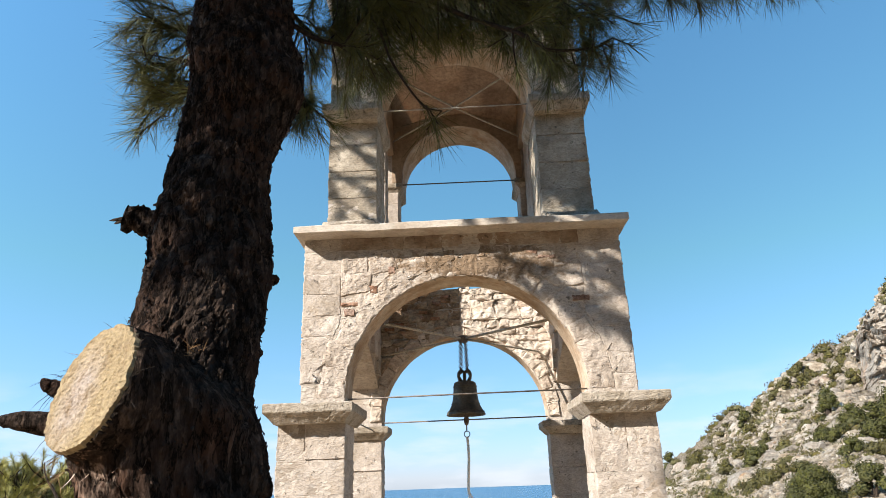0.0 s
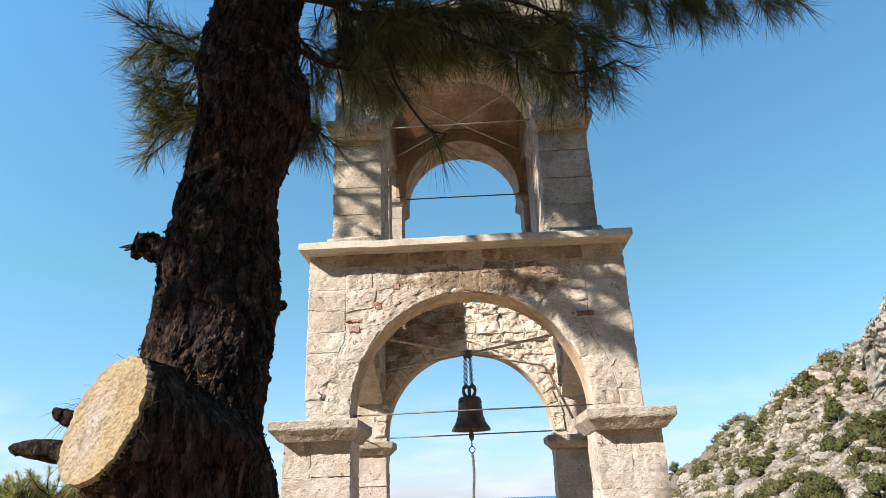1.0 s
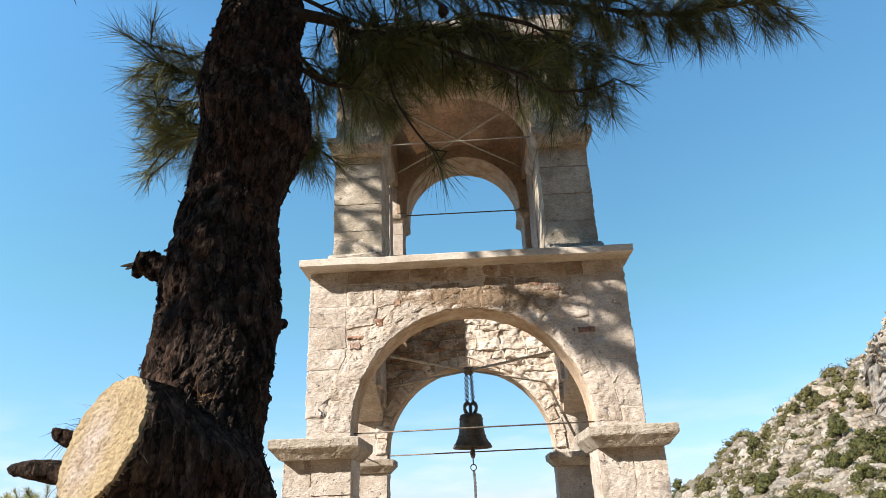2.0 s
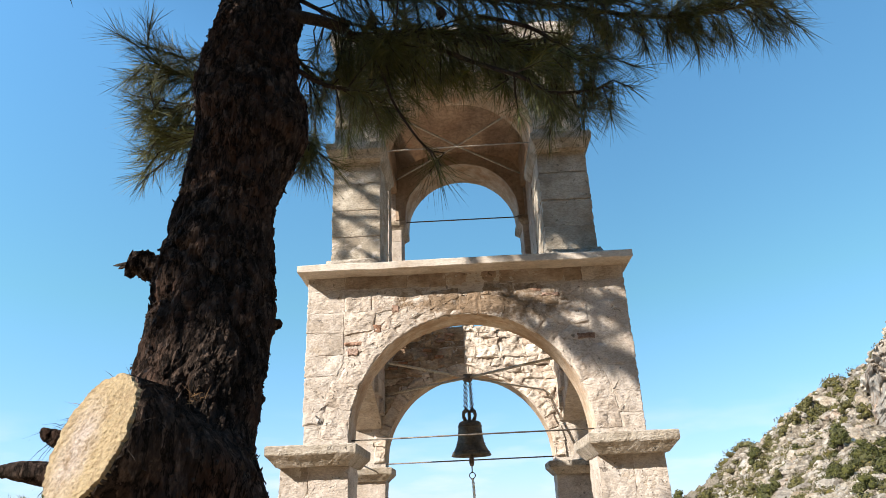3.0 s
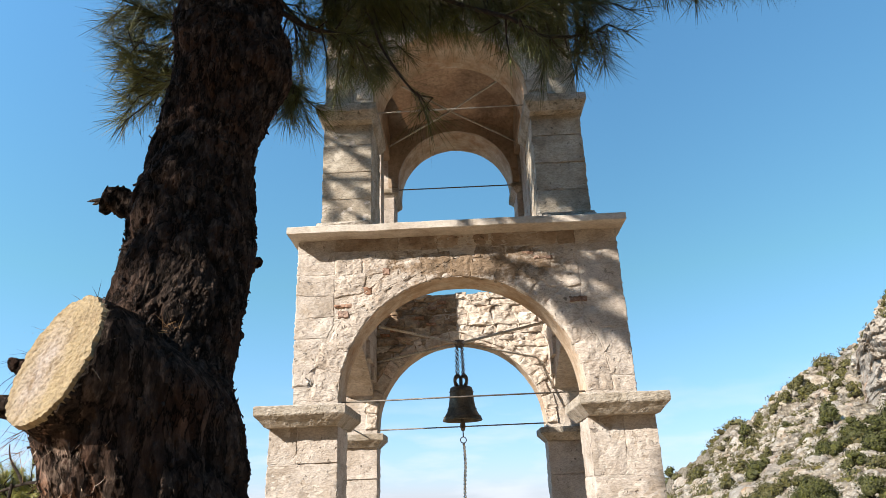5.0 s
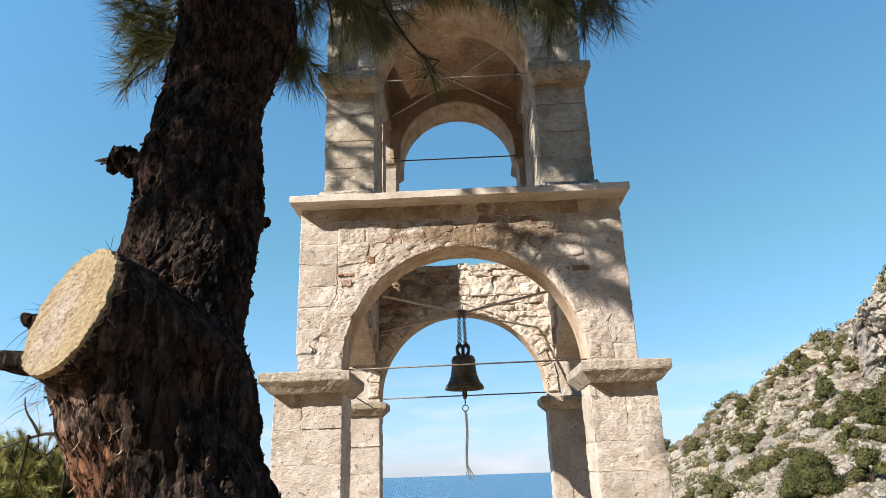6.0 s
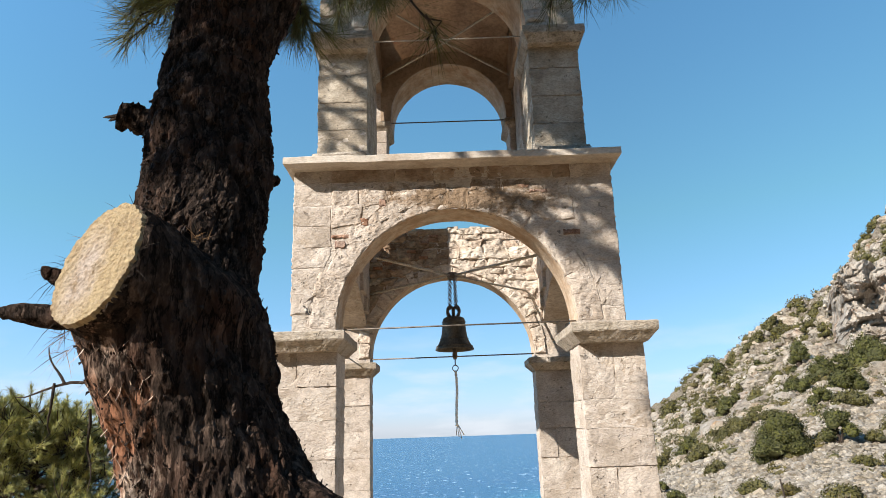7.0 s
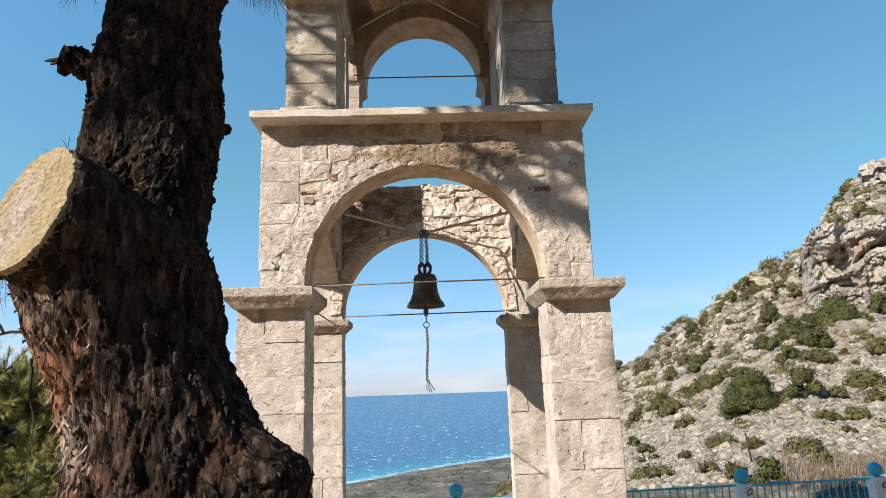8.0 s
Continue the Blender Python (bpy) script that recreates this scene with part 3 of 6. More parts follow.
def ring(centre, axis, radius, thick, sides=14, tubes=6, squash=1.0):
    """A torus round an axis."""
    axis = Vector(axis).normalized()
    a = axis.orthogonal().normalized()
    b = axis.cross(a)
    verts, faces = [], []
    for i in range(sides):
        t = 2 * math.pi * i / sides
        d = a * math.cos(t) + b * math.sin(t) * squash
        for k in range(tubes):
            u = 2 * math.pi * k / tubes
            verts.append(Vector(centre) + d * radius + d.normalized() * (math.cos(u) * thick) + axis * (math.sin(u) * thick))
    for i in range(sides):
        for k in range(tubes):
            i2, k2 = (i + 1) % sides, (k + 1) % tubes
            faces.append((i * tubes + k, i2 * tubes + k, i2 * tubes + k2, i * tubes + k2))
    return verts, faces


# ---- ground, hill, coast and sea ----
SEA = -59.8


def smooth(a, b, x):
    t = min(max((x - a) / (b - a), 0.0), 1.0)
    return t * t * (3 - 2 * t)


RIDGE_AZ = (3, 4.2, 5.4, 7, 12, 14, 16.2, 18.9, 21.4, 26.1, 29.1, 31.0, 32.7, 34.0, 35.4, 37.7, 45, 60, 80, 110)
RIDGE_EL = (-13, -10.4, -9.2, -8.0, -5, -2.4, 0.5, 2.3, 4.2, 6.9, 8.6, 10.0, 11.6, 12.8, 13.7, 14.2, 18, 19, 10, -10)


def land(az, r):
    """The land's height at a compass angle (degrees from +y towards +x) and a distance."""
    x, y = r * math.sin(radians(az)), r * math.cos(radians(az))
    shore = ((x + 59) * 127 - (y - 448) * 125) / 178
    z = -0.46 * max(r - 11, 0) if r < 130 else -54.7 - 0.02 * (r - 130)
    plain = SEA + 0.035 * min(max(shore + 6 * noise.noise((x * 0.02, y * 0.02, 3)), -60), 60) + 0.5 * max(noise.noise((x * 0.015, y * 0.015, 0)), 0)
    z = max(z, plain) if r > 60 else z
    # unseen rise added behind the camera to hold back sky light
    if abs(az) > 95 and r > 8:
        z = max(z, 0.52 * smooth(95, 125, abs(az)) * (min(r, 70) - 8) - 0.4 * max(r - 70, 0))
    if 2 < az < 112 and r > 11:
        el1 = float(np.interp(az, RIDGE_AZ, RIDGE_EL))
        rr = float(np.interp(az, (5, 16, 25, 36, 60, 112), (150, 150, 118, 96, 90, 90)))
        s = max(r - 12, 0) / (rr - 12)
        el0 = -9.8
        if s <= 1:
            lin = s ** 0.62
            foot = el0 + 15.2 * (min(s, 0.78) / 0.78) ** 0.62
            head = float(np.interp(s, (0, 0.78, 0.84, 1), (0, 0, 0.62, 1)))
            k = smooth(28.5, 32, az)
            el = (el0 + (el1 - el0) * lin) * (1 - k) + (foot + (el1 - el0 - 15.2) * head) * k
            zh = 2.07 + r * math.tan(radians(el))
        else:
            zh = 2.07 + rr * math.tan(radians(el1)) - 0.7 * (r - rr)
        amp = smooth(14, 60, r)
        p = (x * 0.11, y * 0.11, 1.7)
        far = smooth(55, 80, r) if az > 14 else 0.5
        zh += amp * (1.5 * noise.noise(p) + (0.3 + 0.6 * far) * abs(noise.noise((x * 0.33, y * 0.33, 5))) + (0.05 + 0.4 * far) * noise.noise((x * 0.9, y * 0.9, 9)))
        crag = smooth(0.55, 0.95, s) * (1 if s < 1.2 else 0)
        zh += crag * 1.6 * ((noise.cell((x * 0.16, y * 0.16, 2.0)) - 0.6) * 0.7 + (noise.cell((x * 0.45, y * 0.45, 4.0)) - 0.6) * 0.4)
        w = smooth(2.5, 6, az) * (1 - smooth(95, 112, az)) * smooth(11, 14, r)
        z = max(z, z * (1 - w) + zh * w)
    return z


def build_ground():
    azs = list(np.arange(-180, -40, 5.0)) + list(np.arange(-40, 8, 1.0)) + list(np.arange(8, 44, 0.2)) + list(np.arange(44, 180.1, 4.0))
    rads = [0.0, 4, 8, 11] + list(np.arange(12, 60, 0.8)) + list(np.arange(60, 160, 1.3)) + list(160 * 1.045 ** np.arange(1, 45))
    verts = [(0, 0, 0)]
    for r in rads[1:]:
        for a in azs[:-1]:
            verts.append((r * math.sin(radians(a)), r * math.cos(radians(a)), land(a, r)))
    n = len(azs) - 1
    faces = [(0, 1 + (k + 1) % n, 1 + k) for k in range(n)]
    for i in range(len(rads) - 2):
        for k in range(n):
            k2 = (k + 1) % n
            faces.append((1 + i * n + k, 1 + i * n + k2, 1 + (i + 1) * n + k2, 1 + (i + 1) * n + k))
    ob = mesh_ob("ground", verts, faces, scree_mat, smooth=True)
    ob.data.materials.append(plain_mat)
    ob.data.materials.append(paving_mat)
    ob.data.materials.append(back_slope_mat)
    for poly in ob.data.polygons:
        c = poly.center
        if c.z < -20 and math.hypot(c.x, c.y) > 60:
            poly.material_index = 1
        elif math.hypot(c.x, c.y) > 8 and abs(math.degrees(math.atan2(c.x, c.y))) > 95:
            poly.material_index = 3
        elif math.hypot(c.x, c.y) < 10.5 and c.z < 0.3:
            poly.material_index = 2
    return tagged(ob, "pale stony hillside and scrubby coastal plain below it", "ground", kind="structure")


ground = build_ground()
sea_verts = [(0, 0, SEA)] + [(r * math.cos(t), r * math.sin(t), SEA) for r in (300, 1200, 4950) for t in np.linspace(0, 2 * math.pi, 97)[:-1]]
sea_faces = [(0, 1 + k, 1 + (k + 1) % 96) for k in range(96)] + [
    (1 + i * 96 + k, 97 + i * 96 + k, 97 + i * 96 + (k + 1) % 96, 1 + i * 96 + (k + 1) % 96) for i in range(2) for k in range(96)]
sea = tagged(mesh_ob("water", sea_verts, sea_faces, sea_mat), "deep blue windy sea with small white crests", "sea", kind="structure")


def rock_shape(rnd, level=2):
    bm = bmesh.new()
    bmesh.ops.create_icosphere(bm, subdivisions=level, radius=1)
    o = Vector((rnd.uniform(0, 50), rnd.uniform(0, 50), rnd.uniform(0, 50)))
    s = Vector((rnd.uniform(0.8, 1.3), rnd.uniform(0.8, 1.2), rnd.uniform(0.55, 1.0)))
    for v in bm.verts:
        k = 1 + 0.35 * noise.noise(v.co * 1.3 + o) + 0.18 * noise.noise(v.co * 3.1 + o)
        q = v.co * k
        q = Vector([round(c * 2.6) / 2.6 * 0.3 + c * 0.7 for c in q])
        v.co = Vector((q.x * s.x, q.y * s.y, q.z * s.z))
    bm.verts.ensure_lookup_table()
    V = np.array([v.co[:] for v in bm.verts])
    F = np.array([[v.index for v in f.verts] for f in bm.faces])
    bm.free()
    return V, F


def leaf_clump(rnd, n, flat, leaf=1.0):
    """A rounded shrub made of small tufts that face outwards."""
    V, F = [], []
    for i in range(n):
        u, t = rnd.uniform(-0.45, 1), rnd.uniform(0, 2 * math.pi)
        rad = math.sqrt(1 - u * u)
        k = rnd.uniform(0.72, 1.08) * (1 + 0.2 * math.sin(3 * t + 2 * u))
        c = Vector((rad * math.cos(t) * k, rad * math.sin(t) * k, u * flat * k))
        face = (c.normalized() + Vector((rnd.uniform(-1, 1), rnd.uniform(-1, 1), rnd.uniform(-0.6, 1))) * 0.55).normalized()
        up = (Vector((rnd.uniform(-0.6, 0.6), rnd.uniform(-0.6, 0.6), 1)) - face * face.z).normalized()
        side = face.cross(up).normalized()
        L, W = leaf * rnd.uniform(0.09, 0.19), leaf * rnd.uniform(0.05, 0.09)
        b = len(V)
        V += [c - side * W, c + side * W, c + up * L + side * W * 0.4, c + up * L - side * W * 0.4]
        F.append((b, b + 1, b + 2, b + 3))
    return np.array([v[:] for v in V]), np.array(F)


def scatter(name, shapes, places, mat, label, category):
    """Many small ones joined into one object."""
    V, F, base = [], [], 0
    for (x, y, z, s, turn, k) in places:
        v, f = shapes[k]
        c, q = math.cos(turn), math.sin(turn)
        w = v @ np.array([[c, q, 0], [-q, c, 0], [0, 0, 1]]) * s + np.array([x, y, z])
        V.append(w)
        F += [[i + base for i in face] for face in f] if isinstance(f, list) else (f + base).tolist()
        base += len(v)
    ob = mesh_ob(name, np.concatenate(V).tolist(), F, mat)
    return tagged(ob, label, category, kind="stuff")


def hill_spot(rnd, a0, a1, r0, r1):
    a, r = rnd.uniform(a0, a1), r0 + (r1 - r0) * rnd.random() ** 0.8
    while a > 30.6 and 75 < r < 85:
        a, r = rnd.uniform(a0, a1), r0 + (r1 - r0) * rnd.random() ** 0.8
    return a, r, r * math.sin(radians(a)), r * math.cos(radians(a)), land(a, r)


rnd = random.Random(5)
rocks = [rock_shape(rnd, 2) for k in range(9)] + [rock_shape(rnd, 1) for k in range(6)]
spots = []
for i in range(14000):  # small stones
    a, r, x, y, z = hill_spot(rnd, 11, 43, 15, 125)
    s = rnd.uniform(0.035, 0.11) * (1 + r / 45) * (1 + 0.9 * rnd.random() ** 6)
    spots.append((x, y, z - 0.15 * s, s, rnd.uniform(0, 6.3), 9 + rnd.randrange(6)))
for i in range(13000):
    a, r, x, y, z = hill_spot(rnd, 13, 40, 15, 66)
    s = rnd.uniform(0.022, 0.075) * (1 + r / 45) * (1 + 0.9 * rnd.random() ** 6)
    spots.append((x, y, z - 0.1 * s, s, rnd.uniform(0, 6.3), 9 + rnd.randrange(6)))
scatter("scree_stones", rocks, spots, pale_stone, "small pale limestone rubble covering the slope", "stones")
spots = []
for i in range(700):
    a, r, x, y, z = hill_spot(rnd, 3, 43, 24, 125)
    s = rnd.uniform(0.08, 0.17) * (1 + r / 40)
    spots.append((x, y, z - 0.15 * s, s, rnd.uniform(0, 6.3), rnd.randrange(9)))
for i in range(1100):
    a, r, x, y, z = hill_spot(rnd, 14, 43, 58, 118)
    s = rnd.uniform(0.25, 0.6) + 0.9 * rnd.random() ** 4
    spots.append((x, y, z - 0.25 * s, s, rnd.uniform(0, 6.3), rnd.randrange(9)))
scatter("hillside_rocks", rocks, spots, rock_mat, "pale grey and ochre limestone boulders strewn over the hillside", "rocks")

clumps = []
for k in range(4):
    V, F = leaf_clump(rnd, 60, 0.75, 1.3)
    v, f = rock_shape(rnd, 1)
    v = v * 0.85
    quads = np.concatenate([f, f[:, 2:3]], axis=1) + len(V)
    clumps.append((np.concatenate([V, v * np.array([0.8, 0.8, 0.62])]), [*F.tolist(), *[q[:3] for q in quads.tolist()]]))
spots, dry = [], []
for i in range(4200):
    a, r, x, y, z = hill_spot(rnd, 3, 43, 22, 140)
    if noise.noise((x * 0.06, y * 0.06, 8)) < -0.05 - 0.003 * (r - 40) or (r < 58 and rnd.random() < 0.8):
        continue
    s = rnd.uniform(0.22, 0.7) * (0.5 + r / 90)
    (spots if rnd.random() < 0.62 else dry).append((x, y, z - 0.1 * s, s, rnd.uniform(0, 6.3), rnd.randrange(4)))
scatter("hillside_scrub", clumps, spots, shrub_low, "low olive green scrub dotted over the stony slope", "shrubs")
scatter("dry_hillside_scrub", clumps, dry, shrub_dry, "low brown withered scrub dotted over the stony slope", "shrubs")
spots = []
for i in range(2000):
    a, r = rnd.uniform(-9, 7), rnd.uniform(150, 600)
    x, y = r * math.sin(radians(a)), r * math.cos(radians(a))
    if (x + 59) * 127 - (y - 448) * 125 > 1200:
        spots.append((x, y, land(a, r) - 0.3, rnd.uniform(0.35, 1.5), rnd.uniform(0, 6.3), rnd.randrange(4)))
scatter("coastal_scrub", clumps, spots, heath_mat, "grey green scrub on the flat coastal plain", "shrubs")

# crags below the summit
crag_rnd = random.Random(21)
for az, r, w, h in ((37.4, 96, 4.6, 3.3), (35.0, 92, 1.9, 2.2), (36.3, 90, 2.2, 2.4), (34.3, 90, 1.5, 2.0), (37.2, 89, 2.0, 2.6), (35.5, 88, 1.4, 2.0), (33.2, 92, 1.6, 1.8), (33.5, 87, 1.3, 1.6), (32.1, 94, 1.4, 1.6),
                   (31.0, 95, 1.8, 1.8), (28.5, 98, 1.7, 1.6), (26.6, 104, 1.6, 1.4), (22.5, 112, 1.7, 1.4), (18.9, 120, 2.0, 1.5), (17.3, 132, 2.4, 1.8), (29.6, 82, 1.3, 1.6), (29.3, 88, 1.4, 1.6), (27.6, 84, 1.2, 1.3)):
    v, f = rock_shape(crag_rnd, 4)
    x, y = r * math.sin(radians(az)), r * math.cos(radians(az))
    v = v * np.array([w, w * 0.9, h * 1.15]) * 0.62
    v = v + np.array([[0.28 * noise.noise(Vector(q) * 1.6) + 0.12 * noise.noise(Vector(q) * 4.5)] * 3 for q in v]) * w * 0.5
    crag = mesh_ob("crag", (v + np.array([x, y, land(az, r)])).tolist(), f.tolist(), cliff_mat)
    tagged(crag, "pale ochre limestone crag high on the hillside", "crag", "crags on the hillside")


def cliff():
    """A bare rock face that steps out of the slope, with ledges, clefts and two dark hollows."""
    verts, faces = [], []
    nu, nv = 170, 80
    for i in range(nu + 1):
        az = 30.3 + 13.7 * i / nu
        low = land(az, 76) - 1.5
        high = float(np.interp(az, (30.3, 31.0, 32.2, 33.5, 37, 44), (11.0, 15.4, 17.2, 17.8, 18.2, 20))) + 0.5 * noise.noise((az * 1.3, 0, 4))
        for k in range(nv + 4):
            t = min(k / nv, 1.0)
            z = low + (high - low) * t
            p = Vector((az * 1.45, 3.0, z))
            q = p + Vector((noise.noise(p * 0.5), 0, noise.noise(p * 0.5 + Vector((9, 2, 4))))) * 0.9
            d1, c1 = noise.voronoi(Vector((q.x * 0.20, 1, z * 0.15)))
            d2, c2 = noise.voronoi(Vector((q.x * 0.45, 5, q.z * 0.75)))
            r = 77.4 + 5.2 * t ** 1.3 + 9.0 * smooth(32.2, 30.3, az) ** 1.6
            r += 1.5 * (noise.cell(c1[0] * 3.1) - 0.5) * smooth(0.0, 0.12, d1[1] - d1[0]) + 0.9 * (noise.cell(c2[0] * 5.3) - 0.5) * smooth(0.0, 0.1, d2[1] - d2[0])
            d3, c3 = noise.voronoi(Vector((q.x * 1.1, 8, q.z * 1.5)))
            r += 0.45 * (noise.cell(c3[0] * 4.1) - 0.5) * smooth(0.0, 0.08, d3[1] - d3[0])
            r += 0.8 * noise.noise(p * 0.35) + 0.35 * noise.noise(p * 0.9) + 0.16 * noise.noise(p * 2.4) + 0.12 * abs(noise.noise(Vector((p.x * 0.8, 2, z * 4.0))))
            for (ha, hz, hw, hh, depth) in ((33.65, 13.6, 1.15, 1.5, 1.9), (31.35, 13.4, 0.8, 1.9, 1.7), (33.9, 10.6, 0.9, 0.25, 0.8), (32.6, 9.2, 0.5, 0.4, 0.9), (35.6, 10.3, 1.6, 0.25, 0.7), (36.4, 14.6, 1.2, 0.3, 0.8)):
                e = math.hypot((az - ha) * 1.4 / hw, (z - hz) / hh) + 0.3 * noise.noise(p * 1.1)
                r += depth * smooth(1.1, 0.75, e)
            if k > nv:
                r += 3.5 * (k - nv)
                z += 0.35 * (k - nv) - 0.5
            verts.append((r * math.sin(radians(az)), r * math.cos(radians(az)), z))
    m = nv + 4
    for i in range(nu):
        for k in range(m - 1):
            faces.append((i * m + k, (i + 1) * m + k, (i + 1) * m + k + 1, i * m + k + 1))
    return tagged(mesh_ob("cliff", verts, faces, cliff_mat), "bare pale limestone cliff streaked with ochre above the slope", "cliff")


cliff()

# larger bushes that stand apart on the slope
def bush_core(seed):
    bm = bmesh.new()
    bmesh.ops.create_icosphere(bm, subdivisions=2, radius=1)
    V = np.array([(v.co * (1 + 0.22 * noise.noise(v.co * 2.2 + Vector((seed, 0, 0))) + 0.16 * noise.noise(v.co * 6 + Vector((0, seed, 0)))))[:] for v in bm.verts])
    F = np.array([[v.index for v in f.verts] for f in bm.faces])
    bm.free()
    return V, F


BUSH_CORES = [bush_core(7.3 * k) for k in range(4)]


def bush(az, r, wide, high, mat, label):
    """A domed bush, wide across the slope, its foliage in rounded heads."""
    b = thing("bush", label, "bush", "bushes on the hillside")
    x, y = r * math.sin(radians(az)), r * math.cos(radians(az))
    across, along = Vector((math.cos(radians(az)), -math.sin(radians(az)), 0)), Vector((math.sin(radians(az)), math.cos(radians(az)), 0))
    rr = random.Random(int(az * 100 + r * 10))
    leaf = max(0.045, 0.0017 * r)
    wide, high = wide * 0.92, high * 0.9
    V, F, CV, CF, base = [], [], [], [], 0
    heads = max(6, min(20, int(5 + wide * high * 2.4)))
    for k in range(heads):
        u = -0.72 + 1.44 * (k + rr.random()) / heads
        w = rr.uniform(-0.45, 0.55)
        o = across * (u * wide * 0.40) + along * (w * wide * 0.36)
        px, py = x + o.x, y + o.y
        ground_z = land(math.degrees(math.atan2(px, py)), math.hypot(px, py))
        dome = max(0.0, 1 - u * u - 0.5 * w * w)
        size = wide * rr.uniform(0.12, 0.19) * (0.65 + 0.5 * dome)
        top = high * dome * rr.uniform(0.5, 1.0)
        place = np.array([px, py, ground_z + max(top - size * 0.9, -0.1 * size)])
        shape = np.array([size * rr.uniform(1.0, 1.3), size * rr.uniform(1.0, 1.3), min(size, high * 0.75) * rr.uniform(0.85, 1.1)])
        n = int(min(800, max(60, 9.0 * size * size / (leaf * leaf))))
        v, f = leaf_clump(rr, n, 1.0, leaf / 0.14 / size)
        V.append(v * shape + place)
        F.append(f + base)
        base += len(v)
        v, f = BUSH_CORES[k % 4]
        CF.append(f + k * len(v))
        CV.append(v * shape * 0.7 + place)
        if k % 4 == 1:
            foot = Vector((x, y, land(az, r) - 0.2))
            q = Vector(place)
            tv, tf = tube([foot, (foot + q) / 2 + Vector((0, 0, 0.1 * high)), q], [0.035 * wide, 0.028 * wide, 0.014 * wide], 6)
            mesh_ob("stem", tv, tf, twig_mat, b)
    mesh_ob("inner_foliage", np.concatenate(CV).tolist(), np.concatenate(CF).tolist(), mat, b)
    mesh_ob("leaves", np.concatenate(V).tolist(), np.concatenate(F).tolist(), mat, b)
    return b


for az, r, wide, high in (
        (25.9, 34.7, 3.47, 2.43), (29.9, 34.5, 2.08, 1.98), (32.6, 66.2, 5.22, 2.64), (31.1, 57.7, 3.33, 1.87), (29.5, 62.9, 2.98, 2.2), (28.2, 73.2, 2.69, 2.93), (27.7, 61.8, 2.92, 1.85),
        (35.6, 69.4, 2.56, 2.08), (29.1, 52.9, 2.22, 1.32), (19.3, 61.4, 2.58, 1.69), (22.6, 73.8, 3.1, 2.02), (17.9, 27.1, 1.07, 0.95), (25.4, 91.2, 1.82, 1.64), (17.0, 38.4, 1.01, 0.77),
        (22.4, 109.2, 2.58, 3.0), (30.9, 63.5, 2.0, 1.9), (23.2, 74.4, 1.95, 1.48), (24.4, 14.3, 0.66, 0.62), (26.7, 14.3, 0.95, 0.68), (16.4, 150, 4.5, 4.0), (26.2, 117, 1.3, 1.6)):
    bush(az, r, wide, high, shrub_mat, "rounded dark green bush on the stony hillside")
for az, r, wide, high in (
        (31.1, 51.9, 3.27, 1.29), (22.8, 54.9, 3.74, 1.23), (23.5, 25.5, 1.55, 0.64), (29.2, 19.5, 1.44, 0.68), (31.1, 30.1, 1.42, 0.68), (33.9, 37.0, 2.72, 1.02), (35.1, 53.1, 2.37, 1.59),
        (32.0, 34.9, 1.28, 0.7), (33.0, 30.4, 1.36, 0.68), (18.2, 18.7, 1.49, 0.56), (21.0, 38.4, 1.72, 0.81), (20.2, 52.1, 2.6, 1.25), (17.2, 63.5, 2.0, 1.27), (25.6, 53.8, 1.98, 1.02),
        (32.8, 62.0, 1.96, 0.87), (34.5, 58.6, 1.69, 0.7), (34.7, 62.6, 1.25, 0.94), (17.8, 66.9, 2.11, 1.34), (24.3, 54.6, 1.72, 1.09)):
    bush(az, r, wide, high, shrub_low, "low spreading olive green shrub on the stony hillside")
for az, r, wide, high in (
        (25.9, 22.8, 0.96, 0.48), (22.4, 18.0, 0.76, 0.38), (30.5, 16.8, 0.98, 0.46), (34.4, 33.7, 1.15, 0.76), (32.9, 54.4, 0.86, 0.49), (20.9, 24.0, 0.63, 0.34), (33.5, 51.3, 0.59, 0.38),
        (32.4, 25.1, 0.66, 0.31)):
    bush(az, r, wide, high, shrub_dry, "low brown green heather bush on the stony hillside")
for az, r, wide, high in (
        (29.9, 93.7, 2.98, 1.7), (29.0, 90.2, 2.86, 1.72), (30.2, 84.9, 1.79, 1.7), (27.0, 104.9, 3.32, 1.89), (25.5, 104.5, 2.76, 1.78), (24.7, 105.0, 2.21, 1.58), (23.6, 111.0, 2.92, 1.83),
        (26.4, 76.7, 2.42, 1.46), (28.8, 106.5, 2.82, 1.39), (26.4, 107.7, 2.28, 1.3), (20.4, 81.3, 2.56, 1.86), (21.6, 85.0, 2.23, 1.61), (23.5, 83.9, 1.94, 1.59), (18.4, 109.3, 3.44, 3.0),
        (24.7, 72.6, 2.29, 1.27), (27.6, 105.4, 2.45, 1.38), (22.6, 99.6, 2.62, 1.49)):
    bush(az, r, wide, high, shrub_low, "olive green bush among the boulders of the upper slope")
for az, r, wide, high in (
        (33.8, 97.5, 3.14, 1.29), (35.3, 85.1, 2.28, 1.65), (35.7, 83.3, 3.56, 1.1), (34.6, 97.9, 2.11, 1.2), (35.0, 97.8, 2.11, 0.75), (36.7, 92.7, 2.49, 0.85), (36.3, 82.0, 2.19, 1.16),
        (34.0, 88.5, 2.61, 1.08), (31.9, 95, 1.6, 1.2), (31.6, 97, 0.7, 1.0)):
    bush(az, r, wide, high, shrub_low, "olive green bush on a ledge above the cliff")

# dry grass and a stake beyond the railing
grass_rnd = random.Random(31)
V, F = [], []
